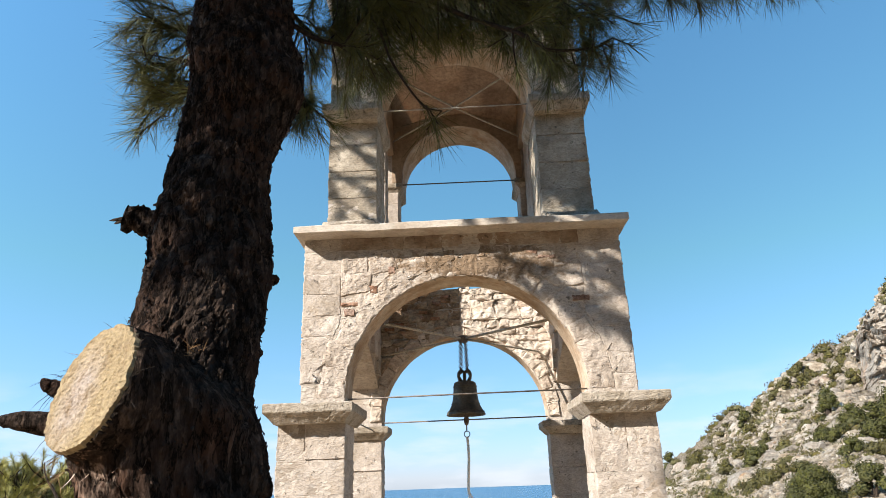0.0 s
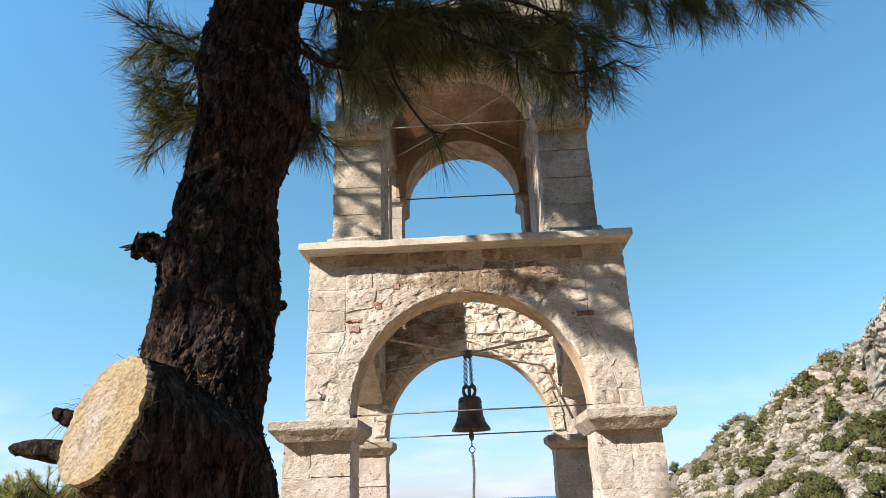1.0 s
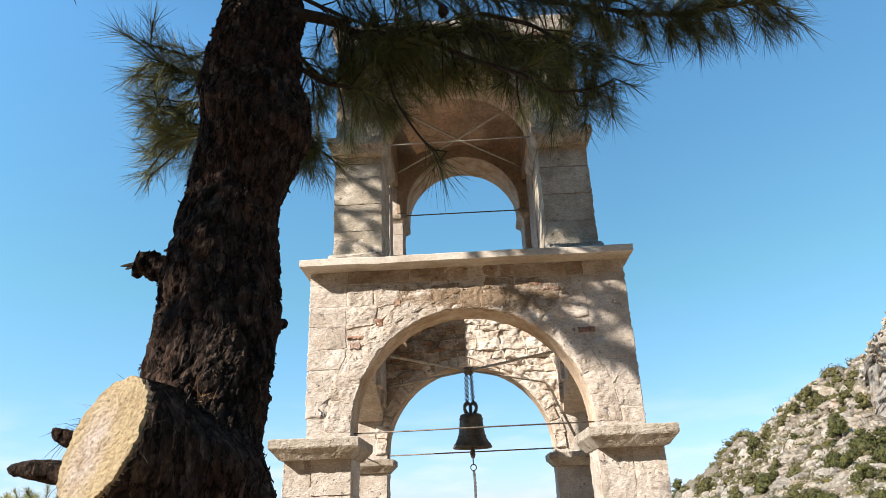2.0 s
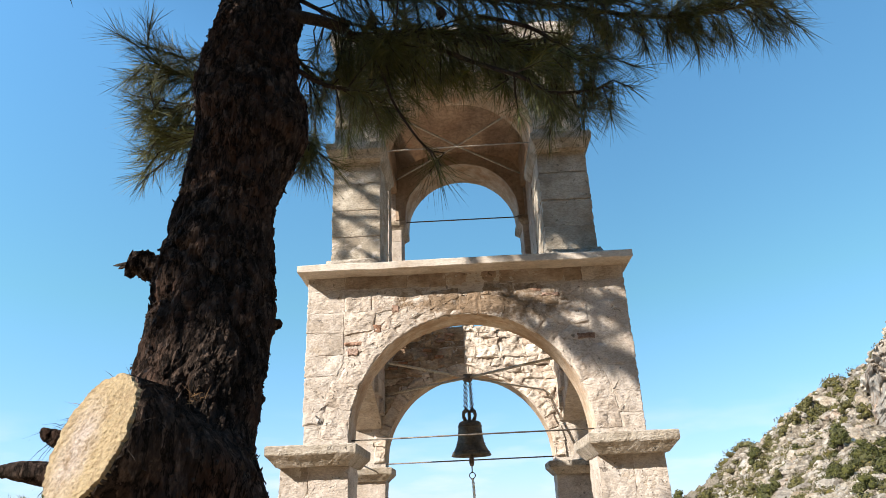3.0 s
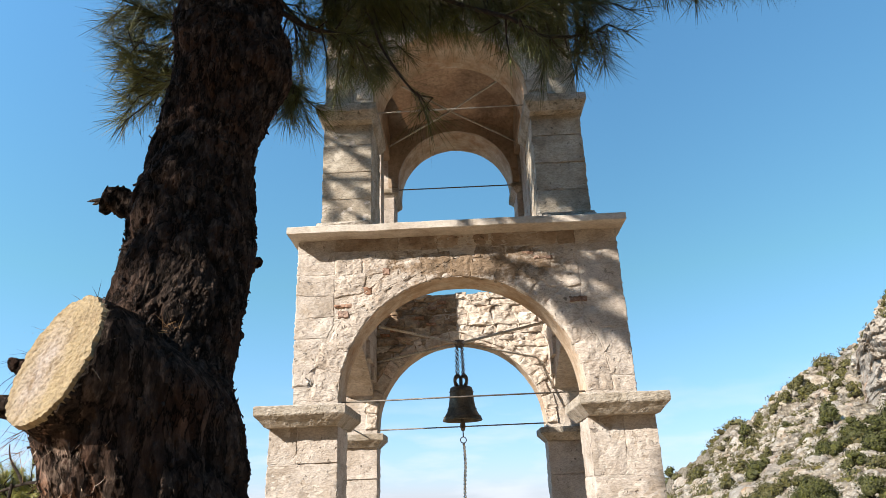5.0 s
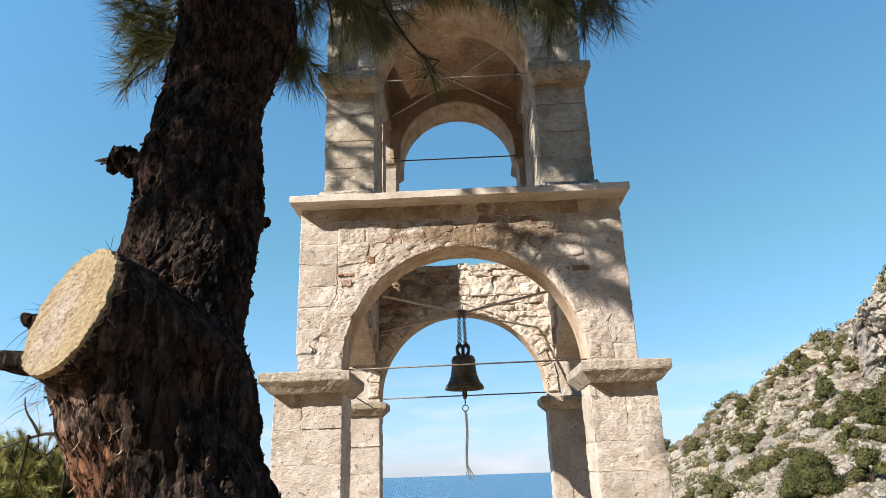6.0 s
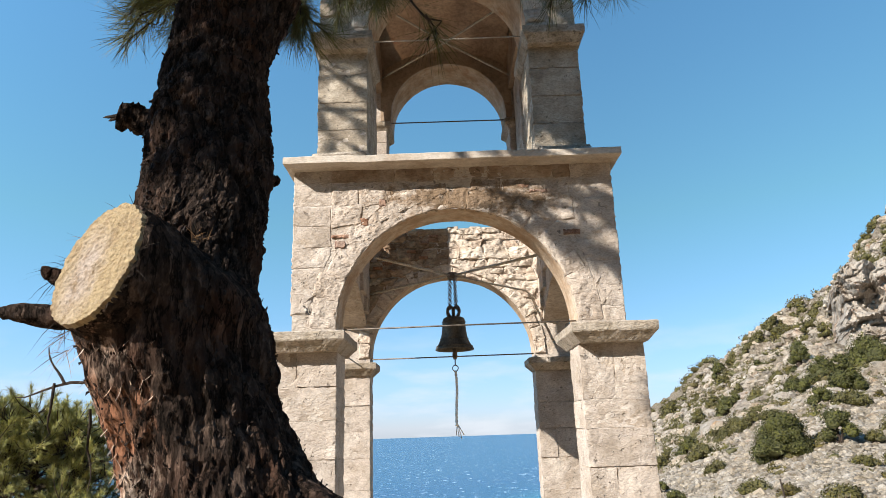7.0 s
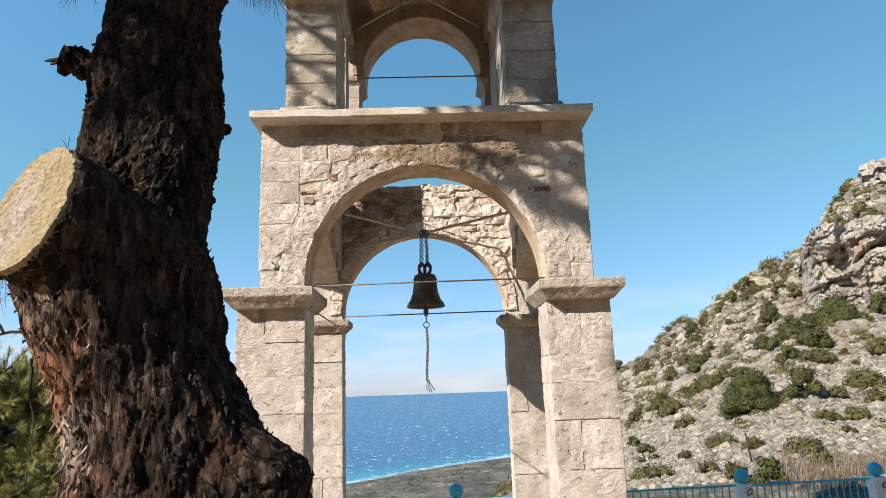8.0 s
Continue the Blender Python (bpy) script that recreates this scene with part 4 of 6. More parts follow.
for i in range(2600):
    a, r = grass_rnd.uniform(27.5, 36.5), grass_rnd.uniform(13.6, 18.5)
    x, y = r * math.sin(radians(a)), r * math.cos(radians(a))
    if noise.noise((x * 0.9, y * 0.9, 4)) < -0.12:
        continue
    p = Vector((x, y, land(a, r) - 0.02))
    lean = Vector((grass_rnd.uniform(-0.16, 0.16), grass_rnd.uniform(-0.16, 0.16), grass_rnd.uniform(0.16, 0.42)))
    side = Vector((lean.y + 0.02, -lean.x, 0)).normalized() * grass_rnd.uniform(0.004, 0.008)
    b = len(V)
    V += [p - side, p + side, p + lean * 0.6 + side * 0.7, p + lean * 0.6 - side * 0.7, p + lean + Vector((lean.x, lean.y, -0.02)) * 0.4]
    F += [(b, b + 1, b + 2, b + 3), (b + 3, b + 2, b + 4)]
tagged(mesh_ob("dry_grass", V, F, dry_grass_mat), "pale brown dry grass beyond the railing", "grass", kind="stuff")
stake_at = Vector((19.5 * math.sin(radians(25.6)), 19.5 * math.cos(radians(25.6)), land(25.6, 19.5) - 0.1))
v, f = tube([stake_at, stake_at + Vector((-0.03, 0, 0.4)), stake_at + Vector((-0.07, 0.02, 0.85))], [0.028, 0.025, 0.02], 7)
tagged(mesh_ob("stake", v, f, twig_mat), "thin weathered wooden stake standing in the slope", "stake")

# ---- bell tower ----
tower = thing("bell_tower", "two-storey limestone bell tower with open arches and weathered masonry", "bell tower")
FRONT, REAR = 4.05, 5.83
BELT, TOP = 3.765, 5.72


def resample(poly, step):
    out = []
    for i, p in enumerate(poly):
        q = poly[(i + 1) % len(poly)]
        n = max(1, int(math.hypot(q[0] - p[0], q[1] - p[1]) / step))
        out += [(p[0] + (q[0] - p[0]) * k / n, p[1] + (q[1] - p[1]) * k / n) for k in range(n)]
    return out


def area(poly):
    return 0.5 * sum(p[0] * q[1] - q[0] * p[1] for p, q in zip(poly, poly[1:] + poly[:1]))


def outside(p, arch, side):
    """p moved out of the arch's circle, and off the opening below its centre, to one side."""
    cu, cv, r = arch
    du, dv = p[0] - cu, p[1] - cv
    if dv < 0:
        return (cu + side * max(side * du, r), p[1])
    d = math.hypot(du, dv)
    if d < r and dv < 0.72 * r:
        return (cu + side * math.sqrt(r * r - dv * dv), p[1])
    return p if d >= r else (cu + du / max(d, 1e-6) * r, cv + dv / max(d, 1e-6) * r)


def chisel(p):
    """Depth of the tool marks and pits on a dressed face."""
    return 0.0035 * noise.noise(p * 62) + 0.0022 * noise.noise(p * 105) - 0.007 * max(0.0, noise.noise(p * 38) - 0.28)


SHARES = (0.1, 0.2, 0.3, 0.4, 0.5, 0.6, 0.7, 0.8, 0.9)


def stone(poly, plane, proud, parent, mat, rnd, name="stone", gap=0.0015, rough=0.006, step=0.016, wobble=0.004, fine=0.7):
    """One stone of a wall that faces -y at y = plane: its outline, a rounded rim and an uneven face."""
    if area(poly) < 0:
        poly = poly[::-1]
    poly = resample(poly, step)
    cu, cv = sum(p[0] for p in poly) / len(poly), sum(p[1] for p in poly) / len(poly)
    n = len(poly)

    def inset(p, g):
        d = math.hypot(p[0] - cu, p[1] - cv)
        k = max(0.0, 1 - g / max(d, 1e-6))
        return (cu + (p[0] - cu) * k, cv + (p[1] - cv) * k)

    rim = []
    for p in poly:
        q = inset(p, gap)
        rim.append((q[0] + rnd.uniform(-1, 1) * wobble, q[1] + rnd.uniform(-1, 1) * wobble))
    verts, faces = [], []
    for p in rim:
        verts.append((p[0], plane + 0.03, p[1]))
    for p in rim:
        verts.append((p[0], plane - proud * 0.7, p[1]))
    for p in rim:
        q = inset(p, 0.005)
        verts.append((q[0], plane - proud + rnd.uniform(-1, 1) * rough * 0.5, q[1]))
    o = Vector((rnd.uniform(0, 90), rnd.uniform(0, 90), rnd.uniform(0, 90)))
    for share in SHARES:
        for p in rim:
            q = inset(p, share * math.hypot(p[0] - cu, p[1] - cv))
            w = Vector((q[0], 0, q[1]))
            h = chisel(w + o) * fine + rough * (1.2 * noise.noise(w * 11 + o) + 0.9 * noise.noise(w * 31 + o) + 0.4 * min(1, 2.5 * share))
            verts.append((q[0], plane - proud - h, q[1]))
    verts.append((cu, plane - proud - 0.4 * rough, cv))
    last = 2 + len(SHARES)
    for k in range(last):
        for i in range(n):
            j = (i + 1) % n
            faces.append((k * n + i, k * n + j, (k + 1) * n + j, (k + 1) * n + i))
    for i in range(n):
        faces.append((last * n + i, last * n + (i + 1) % n, (last + 1) * n))
    return mesh_ob(name, verts, faces, mat, parent, smooth=True)


def arch_wall(parent, name, x0, x1, z0, z1, y0, y1, arch, mat):
    """The solid core of a wall with a round-headed opening."""
    cu, cv, r = arch
    steps = 48
    low = [(x0, z0), (cu - r, z0)]
    for k in range(steps + 1):
        t = math.pi - math.pi * k / steps
        wob = 0.004 * noise.noise((k * 0.4, y0, r))
        low.append((cu + (r + wob) * math.cos(t), cv + (r + wob) * math.sin(t)))
    low += [(cu + r, z0), (x1, z0)]
    high = [(p[0], z1) for p in low]
    bm = bmesh.new()
    rows = [[bm.verts.new((p[0], y, p[1])) for p in line] for line, y in ((low, y0), (high, y0), (high, y1), (low, y1))]
    for r1, r2 in zip(rows, rows[1:] + rows[:1]):
        for k in range(len(low) - 1):
            if (r1[k].co - r1[k + 1].co).length > 1e-6 or (r2[k].co - r2[k + 1].co).length > 1e-6:
                bm.faces.new((r1[k], r1[k + 1], r2[k + 1], r2[k]))
    bm.faces.new([row[0] for row in rows])
    bm.faces.new([row[-1] for row in rows])
    bmesh.ops.remove_doubles(bm, verts=bm.verts[:], dist=1e-5)
    ob = part(name, bm, mat, parent)
    # the underside of the arch is rendered with stained lime
    ob.data.materials.append(soffit)
    for face in ob.data.polygons:
        if abs(face.normal.y) < 0.3 and face.center.z > cv and math.hypot(face.center.x - cu, face.center.z - cv) < r + 0.02:
            face.material_index = 1
    return ob


def courses(parent, plane, x0, x1, zs, arch, widths, mat, rnd, proud=(0.004, 0.010), ring_width=0.15, rough=0.007, gap=0.0012, name="stone", skew=0.022):
    """Rows of stones round the ring of an arch."""
    hole = (arch[0], arch[1], arch[2] + ring_width) if arch else None
    for za, zb in zip(zs[:-1], zs[1:]):
        cuts = [x0]
        while cuts[-1] < x1:
            cuts.append(cuts[-1] + rnd.uniform(*widths))
        cuts[-1] = x1
        if len(cuts) > 2 and cuts[-1] - cuts[-2] < 0.5 * widths[0]:
            cuts.pop(-2)
        for a, b in zip(cuts[:-1], cuts[1:]):
            ea = 0 if a == x0 else rnd.uniform(-skew, skew)
            eb = 0 if b == x1 else rnd.uniform(-skew, skew)
            poly = [(a + ea, za + rnd.uniform(-1, 1) * skew * 0.5), (b + eb, za + rnd.uniform(-1, 1) * skew * 0.5),
                    (b - eb, zb + rnd.uniform(-1, 1) * skew * 0.5), (a - ea, zb + rnd.uniform(-1, 1) * skew * 0.5)]
            full = area(poly)
            if hole:
                poly = [outside(p, hole, 1 if a + b > 2 * arch[0] else -1) for p in resample(poly, 0.03)]
            if area(poly) < 0.0016 or area(poly) < 0.5 * full:
                continue
            stone(poly, plane, rnd.uniform(*proud), parent, mat, rnd, name, gap, rough)


def voussoirs(parent, plane, arch, width, count, mat, rnd, proud=(0.003, 0.009), rough=0.007, lo=0.0, hi=math.pi, crown=None, gap=0.001):
    cu, cv, r = arch
    ts = [lo + (hi - lo) * (k + (rnd.uniform(-0.25, 0.25) if 0 < k < count else 0)) / count for k in range(count + 1)]
    for a, b in zip(ts[:-1], ts[1:]):
        w = width * rnd.uniform(0.8, 1.2)
        poly = [(cu + (r + w) * math.cos(t), cv + (r + w) * math.sin(t)) for t in np.linspace(a, b, 4)]
        poly += [(cu + (r + 0.004) * math.cos(t), cv + (r + 0.004) * math.sin(t)) for t in np.linspace(b, a, 4)]
        stone(poly, plane, rnd.uniform(*proud), parent, crown if crown and 0.85 < (a + b) / 2 < 2.15 else mat, rnd, "voussoir", gap, rough, 0.016)


def pier(parent, x0, x1, y0, y1, zs, rnd, split=(), name="pier", proud=0.005, mat=None, cells=16):
    """A pier of squared blocks that run through its whole depth. split: courses made of two stones."""
    bm = bmesh.new()
    rough_box(bm, (x0 + proud, y0 + proud, zs[0]), (x1 - proud, y1 - proud, zs[-1]), 0.0, 0.004)
    core = part(name, bm, mortar, parent)
    for i, (a, b) in enumerate(zip(zs[:-1], zs[1:])):
        cut = [x0, x1] if i not in split else [x0, x0 + (x1 - x0) * rnd.uniform(0.4, 0.6), x1]
        for p, q in zip(cut[:-1], cut[1:]):
            block_stone(core, (p + 0.0022, y0 + rnd.uniform(-0.005, 0.004), a + 0.0022), (q - 0.0022, y1, b - 0.0022), rnd, mat or ashlar, cells)
    return core


GRID = {3: (-1, -0.93, 0.93, 1), 4: (-1, -0.97, 0, 0.97, 1)}
for cells in (8, 16):
    GRID[cells] = [-1] + [-0.982 + 1.964 * k / (cells - 2) for k in range(cells - 1)] + [1]


def block_stone(parent, lo, hi, rnd, mat, n=8, rough=0.005):
    """A dressed block with a finely uneven face and worn edges."""
    verts, faces = [], []
    lo, hi = Vector(lo), Vector(hi)
    c, h = (lo + hi) / 2, (hi - lo) / 2
    index = {}
    o = Vector((rnd.uniform(0, 90), rnd.uniform(0, 90), rnd.uniform(0, 90)))

    def vert(i, j, k):
        key = (i, j, k)
        if key not in index:
            q = Vector((GRID[n][i], GRID[n][j], GRID[n][k]))
            edge = sum(abs(abs(v) - 1) < 1e-6 for v in q)
            p = Vector((c.x + q.x * h.x, c.y + q.y * h.y, c.z + q.z * h.z))
            d = Vector((math.copysign(abs(q.x) == 1, q.x), math.copysign(abs(q.y) == 1, q.y), math.copysign(abs(q.z) == 1, q.z)))
            k2 = -0.0012 * (edge - 1) - (0.011 * rnd.random() ** 4 if edge > 1 else 0) + rough * (noise.noise(p * 12 + o) + 0.7 * noise.noise(p * 37 + o))
            if n > 8 and edge < 2:
                k2 += chisel(p + o)
            index[key] = len(verts)
            verts.append(p + d * k2)
        return index[key]

    for a in range(n):
        for b in range(n):
            for f, flip in ((lambda u, v: (u, v, 0), 1), (lambda u, v: (u, v, n), 0), (lambda u, v: (u, 0, v), 0),
                            (lambda u, v: (u, n, v), 1), (lambda u, v: (0, u, v), 1), (lambda u, v: (n, u, v), 0)):
                q = [vert(*f(a, b)), vert(*f(a + 1, b)), vert(*f(a + 1, b + 1)), vert(*f(a, b + 1))]
                faces.append(q[::-1] if flip else q)
    ob = mesh_ob("block", verts, faces, mat, parent, smooth=True)
    ob.data.set_sharp_from_angle(angle=radians(38))
    return ob


def moulding(parent, name, x0, x1, y0, y1, z_top, fascia, drop, mat, out=0.06, label=""):
    """A moulded slab on a pier: an upright fascia over a splayed underside. x0..y1 is the pier below."""
    bm = bmesh.new()
    rings = []
    n = 14
    for z, o in ((z_top - fascia - drop, 0.004), (z_top - fascia - drop * 0.45, out * 0.55), (z_top - fascia - 0.004, out * 0.94), (z_top - fascia + 0.004, out),
                 (z_top - 0.006, out), (z_top, out - 0.007), (z_top + 0.001, -0.05)):
        corners = [(x0 - o, y0 - o), (x1 + o, y0 - o), (x1 + o, y1 + o), (x0 - o, y1 + o)]
        loop = []
        for i in range(4):
            p, q = corners[i], corners[(i + 1) % 4]
            for k in range(n):
                t = k / n
                x, y = p[0] + (q[0] - p[0]) * t, p[1] + (q[1] - p[1]) * t
                wob = 0.002 * noise.noise((x * 18, y * 18, z * 18)) + 0.0018 * noise.noise((x * 50, y * 50, z * 50))
                loop.append(bm.verts.new((x + wob, y + wob, z + wob)))
        rings.append(loop)
    for r1, r2 in zip(rings[:-1], rings[1:]):
        for i in range(4 * n):
            j = (i + 1) % (4 * n)
            bm.faces.new((r1[i], r1[j], r2[j], r2[i]))
    bm.faces.new(rings[0][::-1])
    bm.faces.new(rings[-1])
    return part(name, bm, mat, parent, label)


rnd = random.Random(11)
# lower front piers, from the ground to the impost
pier(tower, -1.125, -0.722, 3.87, 4.18, [0, 0.27, 0.50, 0.77, 0.99, 1.25, 1.50, 1.717, 1.937, 2.15, 2.343, 2.545], rnd, (10, 2))
pier(tower, 0.702, 1.088, 3.87, 4.18, [0, 0.26, 0.52, 0.78, 1.04, 1.31, 1.575, 1.85, 2.06, 2.22, 2.545], rnd, (6, 9))
moulding(tower, "impost", -1.125, -0.722, 3.80, 4.26, 2.655, 0.052, 0.062, weathered, 0.058)
moulding(tower, "impost", 0.702, 1.088, 3.80, 4.26, 2.655, 0.052, 0.062, weathered, 0.058)
# lower rear piers
pier(tower, -1.05, -0.755, 5.85, 6.07, [0, 0.28, 0.55, 0.80, 1.08, 1.33, 1.60, 1.86, 2.08, 2.30, 2.558], rnd, (4,))
pier(tower, 0.705, 1.05, 5.85, 6.07, [0, 0.25, 0.52, 0.80, 1.05, 1.30, 1.56, 1.82, 2.06, 2.28, 2.558], rnd, (3, 7))
moulding(tower, "impost", -1.05, -0.755, 5.83, 6.06, 2.665, 0.05, 0.06, weathered, 0.06)
moulding(tower, "impost", 0.705, 1.05, 5.83, 6.06, 2.665, 0.05, 0.06, weathered, 0.06)

# front wall over the arch
front_arch = (-0.008, 2.715, 0.757)
wall_f = arch_wall(tower, "front_wall", -1.038, 1.038, 2.656, BELT, FRONT - 0.001, 4.32, front_arch, mortar)
voussoirs(wall_f, FRONT, front_arch, 0.17, 17, spandrel_stone, rnd, (0.002, 0.006), 0.007, gap=-0.004)
ROWS_F = [2.66, 2.80, 2.935, 3.095, 3.23, 3.375, 3.515, 3.67, BELT]
courses(wall_f, FRONT, -1.05, -0.80, ROWS_F, front_arch, (0.25, 0.4), ashlar, rnd, (0.001, 0.005), 0.16, 0.004)
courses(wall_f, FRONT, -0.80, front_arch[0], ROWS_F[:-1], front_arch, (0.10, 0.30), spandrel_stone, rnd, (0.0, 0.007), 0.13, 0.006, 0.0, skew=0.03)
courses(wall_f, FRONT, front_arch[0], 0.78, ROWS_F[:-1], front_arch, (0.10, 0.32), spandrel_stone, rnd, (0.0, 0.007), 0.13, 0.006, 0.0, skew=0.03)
courses(wall_f, FRONT, 0.78, 1.05, ROWS_F, front_arch, (0.27, 0.4), ashlar, rnd, (0.001, 0.005), 0.16, 0.004)
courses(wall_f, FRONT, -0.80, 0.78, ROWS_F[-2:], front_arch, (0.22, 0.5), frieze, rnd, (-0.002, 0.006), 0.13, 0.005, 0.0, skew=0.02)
for (x, z, w, h) in ((-0.775, 3.225, 0.07, 0.05), (-0.80, 3.293, 0.135, 0.022), (-0.61, 3.37, 0.055, 0.055), (-0.49, 3.50, 0.05, 0.05), (0.42, 3.60, 0.08, 0.025), (0.50, 3.565, 0.12, 0.022), (0.70, 3.27, 0.11, 0.035)):
    stone([(x, z), (x + w, z), (x + w, z + h), (x, z + h)], FRONT, 0.009, wall_f, red_brick, rnd, "brick", 0.002, 0.004, 0.016, 0.004)

# rear wall with its rubble
rear_arch = (-0.022, 2.705, 0.732)
wall_r = arch_wall(tower, "rear_wall", -1.04, 1.04, 2.666, 3.88, REAR, 6.05, rear_arch, mortar)
voussoirs(wall_r, REAR, rear_arch, 0.11, 21, rough_stone, rnd, (0.008, 0.018), 0.008)
zs = [2.67]
while zs[-1] < 3.84:
    zs.append(zs[-1] + rnd.uniform(0.06, 0.115))
zs[-1] = 3.885
# shade painted in: darker rubble left of the sun's edge, pale right of it
courses(wall_r, REAR, -0.79, -0.03, zs, rear_arch, (0.09, 0.24), shaded_rubble, rnd, (0.0, 0.024), 0.10, 0.013, -0.002, "stone", 0.034)
courses(wall_r, REAR, -0.03, 0.81, zs, rear_arch, (0.09, 0.24), rough_stone, rnd, (0.0, 0.024), 0.10, 0.013, -0.002, "stone", 0.034)
for k in range(15):
    x = -0.78 + k * 0.107
    block_stone(wall_r, (x, REAR + 0.02, 3.86), (x + 0.1, 6.03, 3.90 + rnd.uniform(-0.01, 0.015)), rnd, rough_stone, 3, 0.01)
for i in range(14):
    x, z = rnd.uniform(-0.74, -0.1), rnd.uniform(3.1, 3.8)
    if math.hypot(x - rear_arch[0], z - rear_arch[1]) < rear_arch[2] + 0.12:
        continue
    stone([(x, z), (x + 0.09, z), (x + 0.09, z + 0.03), (x, z + 0.03)], REAR, 0.03, wall_r, red_brick, rnd, "brick", 0.002, 0.003, 0.016, 0.003)

# side walls of the lower storey, carried on low flat arches over the open sides
def side_soffit(y):
    return 3.37 - 0.25 * max((y - 4.42) / 1.15, 0.0) ** 2


for s in (-1, 1):
    x0, x1 = (-1.04, -0.785) if s < 0 else (0.805, 1.04)
    ys = [4.315 + 1.525 * k / 16 for k in range(17)]
    verts = [(x, y, z) for y in ys for (x, z) in ((x0, side_soffit(y)), (x1, side_soffit(y)), (x1, BELT), (x0, BELT))]
    faces = [(4 * i + k, 4 * i + (k + 1) % 4, 4 * i + 4 + (k + 1) % 4, 4 * i + 4 + k) for i in range(16) for k in range(4)] + [(3, 2, 1, 0), (64, 65, 66, 67)]
    side = mesh_ob("side_wall", verts, faces, mortar, tower)
    xin = x1 if s < 0 else x0
    for za, zb in zip(ROWS_F[:-1], ROWS_F[1:]):
        y = 4.34
        while y < 5.78:
            y2 = min(y + rnd.uniform(0.14, 0.34), 5.815)
            if za > side_soffit(y):
                block_stone(side, (xin - 0.03, y + 0.003, za + 0.003), (xin + 0.03, y2 - 0.003, zb - 0.003), rnd, ashlar, 4, 0.006)
            y = y2

# cornice round the lower storey, a ring that leaves the shaft open
def cornice(name, outer, inner, z0, z1, out, mat, label, flank=1.0):
    """outer, inner: (x0, y0, x1, y1); the profile swells outwards from z0 to a fascia under z1."""
    bm = bmesh.new()
    loops = []
    n = 40
    for z, o in ((z0, 0.0), (z0 + 0.004, out * 0.4), (z1 - 0.054, out * 0.92), (z1 - 0.049, out), (z1 - 0.006, out), (z1, out - 0.008)):
        g = o * flank
        c = [(outer[0] - g, outer[1] - o), (outer[2] + g, outer[1] - o), (outer[2] + g, outer[3] + o), (outer[0] - g, outer[3] + o)]
        loops.append((z, c))
    for z in (z1, z0):
        loops.append((z, [(inner[0], inner[1]), (inner[2], inner[1]), (inner[2], inner[3]), (inner[0], inner[3])]))
    vs = []
    for z, c in loops:
        row = []
        for i in range(4):
            p, q = c[i], c[(i + 1) % 4]
            for k in range(n):
                x, y = p[0] + (q[0] - p[0]) * k / n, p[1] + (q[1] - p[1]) * k / n
                w = 0.006 * noise.noise((x * 5, y * 5, z * 3)) + 0.003 * noise.noise((x * 25, y * 25, z * 25))
                row.append(bm.verts.new((x, y + 0.5 * w, z + w)))
        vs.append(row)
    for r1, r2 in zip(vs, vs[1:] + vs[:1]):
        for i in range(4 * n):
            j = (i + 1) % (4 * n)
            bm.faces.new((r1[i], r1[j], r2[j], r2[i]))
    return part(name, bm, mat, tower, label)


cornice("cornice", (-1.045, 4.045, 1.045, 6.20), (-0.78, 4.42, 0.80, 5.90), BELT - 0.004, 3.81, 0.145, cornice_stone, "pale smooth projecting stone cornice", 0.33)

# upper storey
UP = [3.875, 4.06, 4.265, 4.48, 4.665]
for x0, x1 in ((-0.905, -0.562), (0.562, 0.912)):
    pier(tower, x0, x1, 4.05, 4.50, UP, rnd, (), "upper_pier", mat=upper_stone)
    moulding(tower, "upper_impost", x0, x1, 3.99, 4.50, 4.765, 0.06, 0.06, weathered, 0.04)
    bm = bmesh.new()
    rough_box(bm, (x0 - 0.03, 4.01, 3.80), (x1 + 0.035, 4.52, 3.878), 0.011, 0.024)
    part("plinth", bm, weathered, tower)
for x0, x1 in ((-0.905, -0.585), (0.61, 0.912)):
    pier(tower, x0, x1, 5.82, 6.17, [3.86, 4.10, 4.33, 4.56, 4.78, 4.905], rnd, (), "upper_pier")
    moulding(tower, "upper_impost", x0, x1, 5.83, 6.16, 4.99, 0.045, 0.05, weathered, 0.045)
# assumed side piers; the left one is kept to shade the rear wall
for x0, x1, y1 in ((-0.905, -0.655, 5.57), (0.665, 0.912, 5.79)):
    pier(tower, x0, x1, 5.34, y1, [3.86, 4.10, 4.33, 4.56, 4.80, 5.05, 5.30], rnd, (), "upper_side_pier", cells=8)
up_front = (0.0, 4.86, 0.56)
wall_uf = arch_wall(tower, "upper_front_wall", -0.90, 0.905, 4.766, TOP, 4.06, 4.50, up_front, mortar)
voussoirs(wall_uf, 4.06, up_front, 0.13, 15, rough_stone, rnd)
courses(wall_uf, 4.06, -0.905, 0.0, [4.77, 4.95, 5.12, 5.31, 5.50, TOP], up_front, (0.2, 0.4), upper_stone, rnd, (0.004, 0.010), 0.14)
courses(wall_uf, 4.06, 0.0, 0.912, [4.77, 4.96, 5.14, 5.33, 5.52, TOP], up_front, (0.2, 0.4), upper_stone, rnd, (0.004, 0.010), 0.14)
up_rear = (0.02, 5.03, 0.56)
arch_wall(tower, "upper_rear_wall", -0.90, 0.905, 4.99, TOP + 0.3, 5.80, 6.18, up_rear, mortar)
arch_wall(tower, "plaster_face", -0.64, 0.645, 4.995, TOP + 0.2, 5.785, 5.799, (up_rear[0], up_rear[1], up_rear[2] + 0.006), plaster)
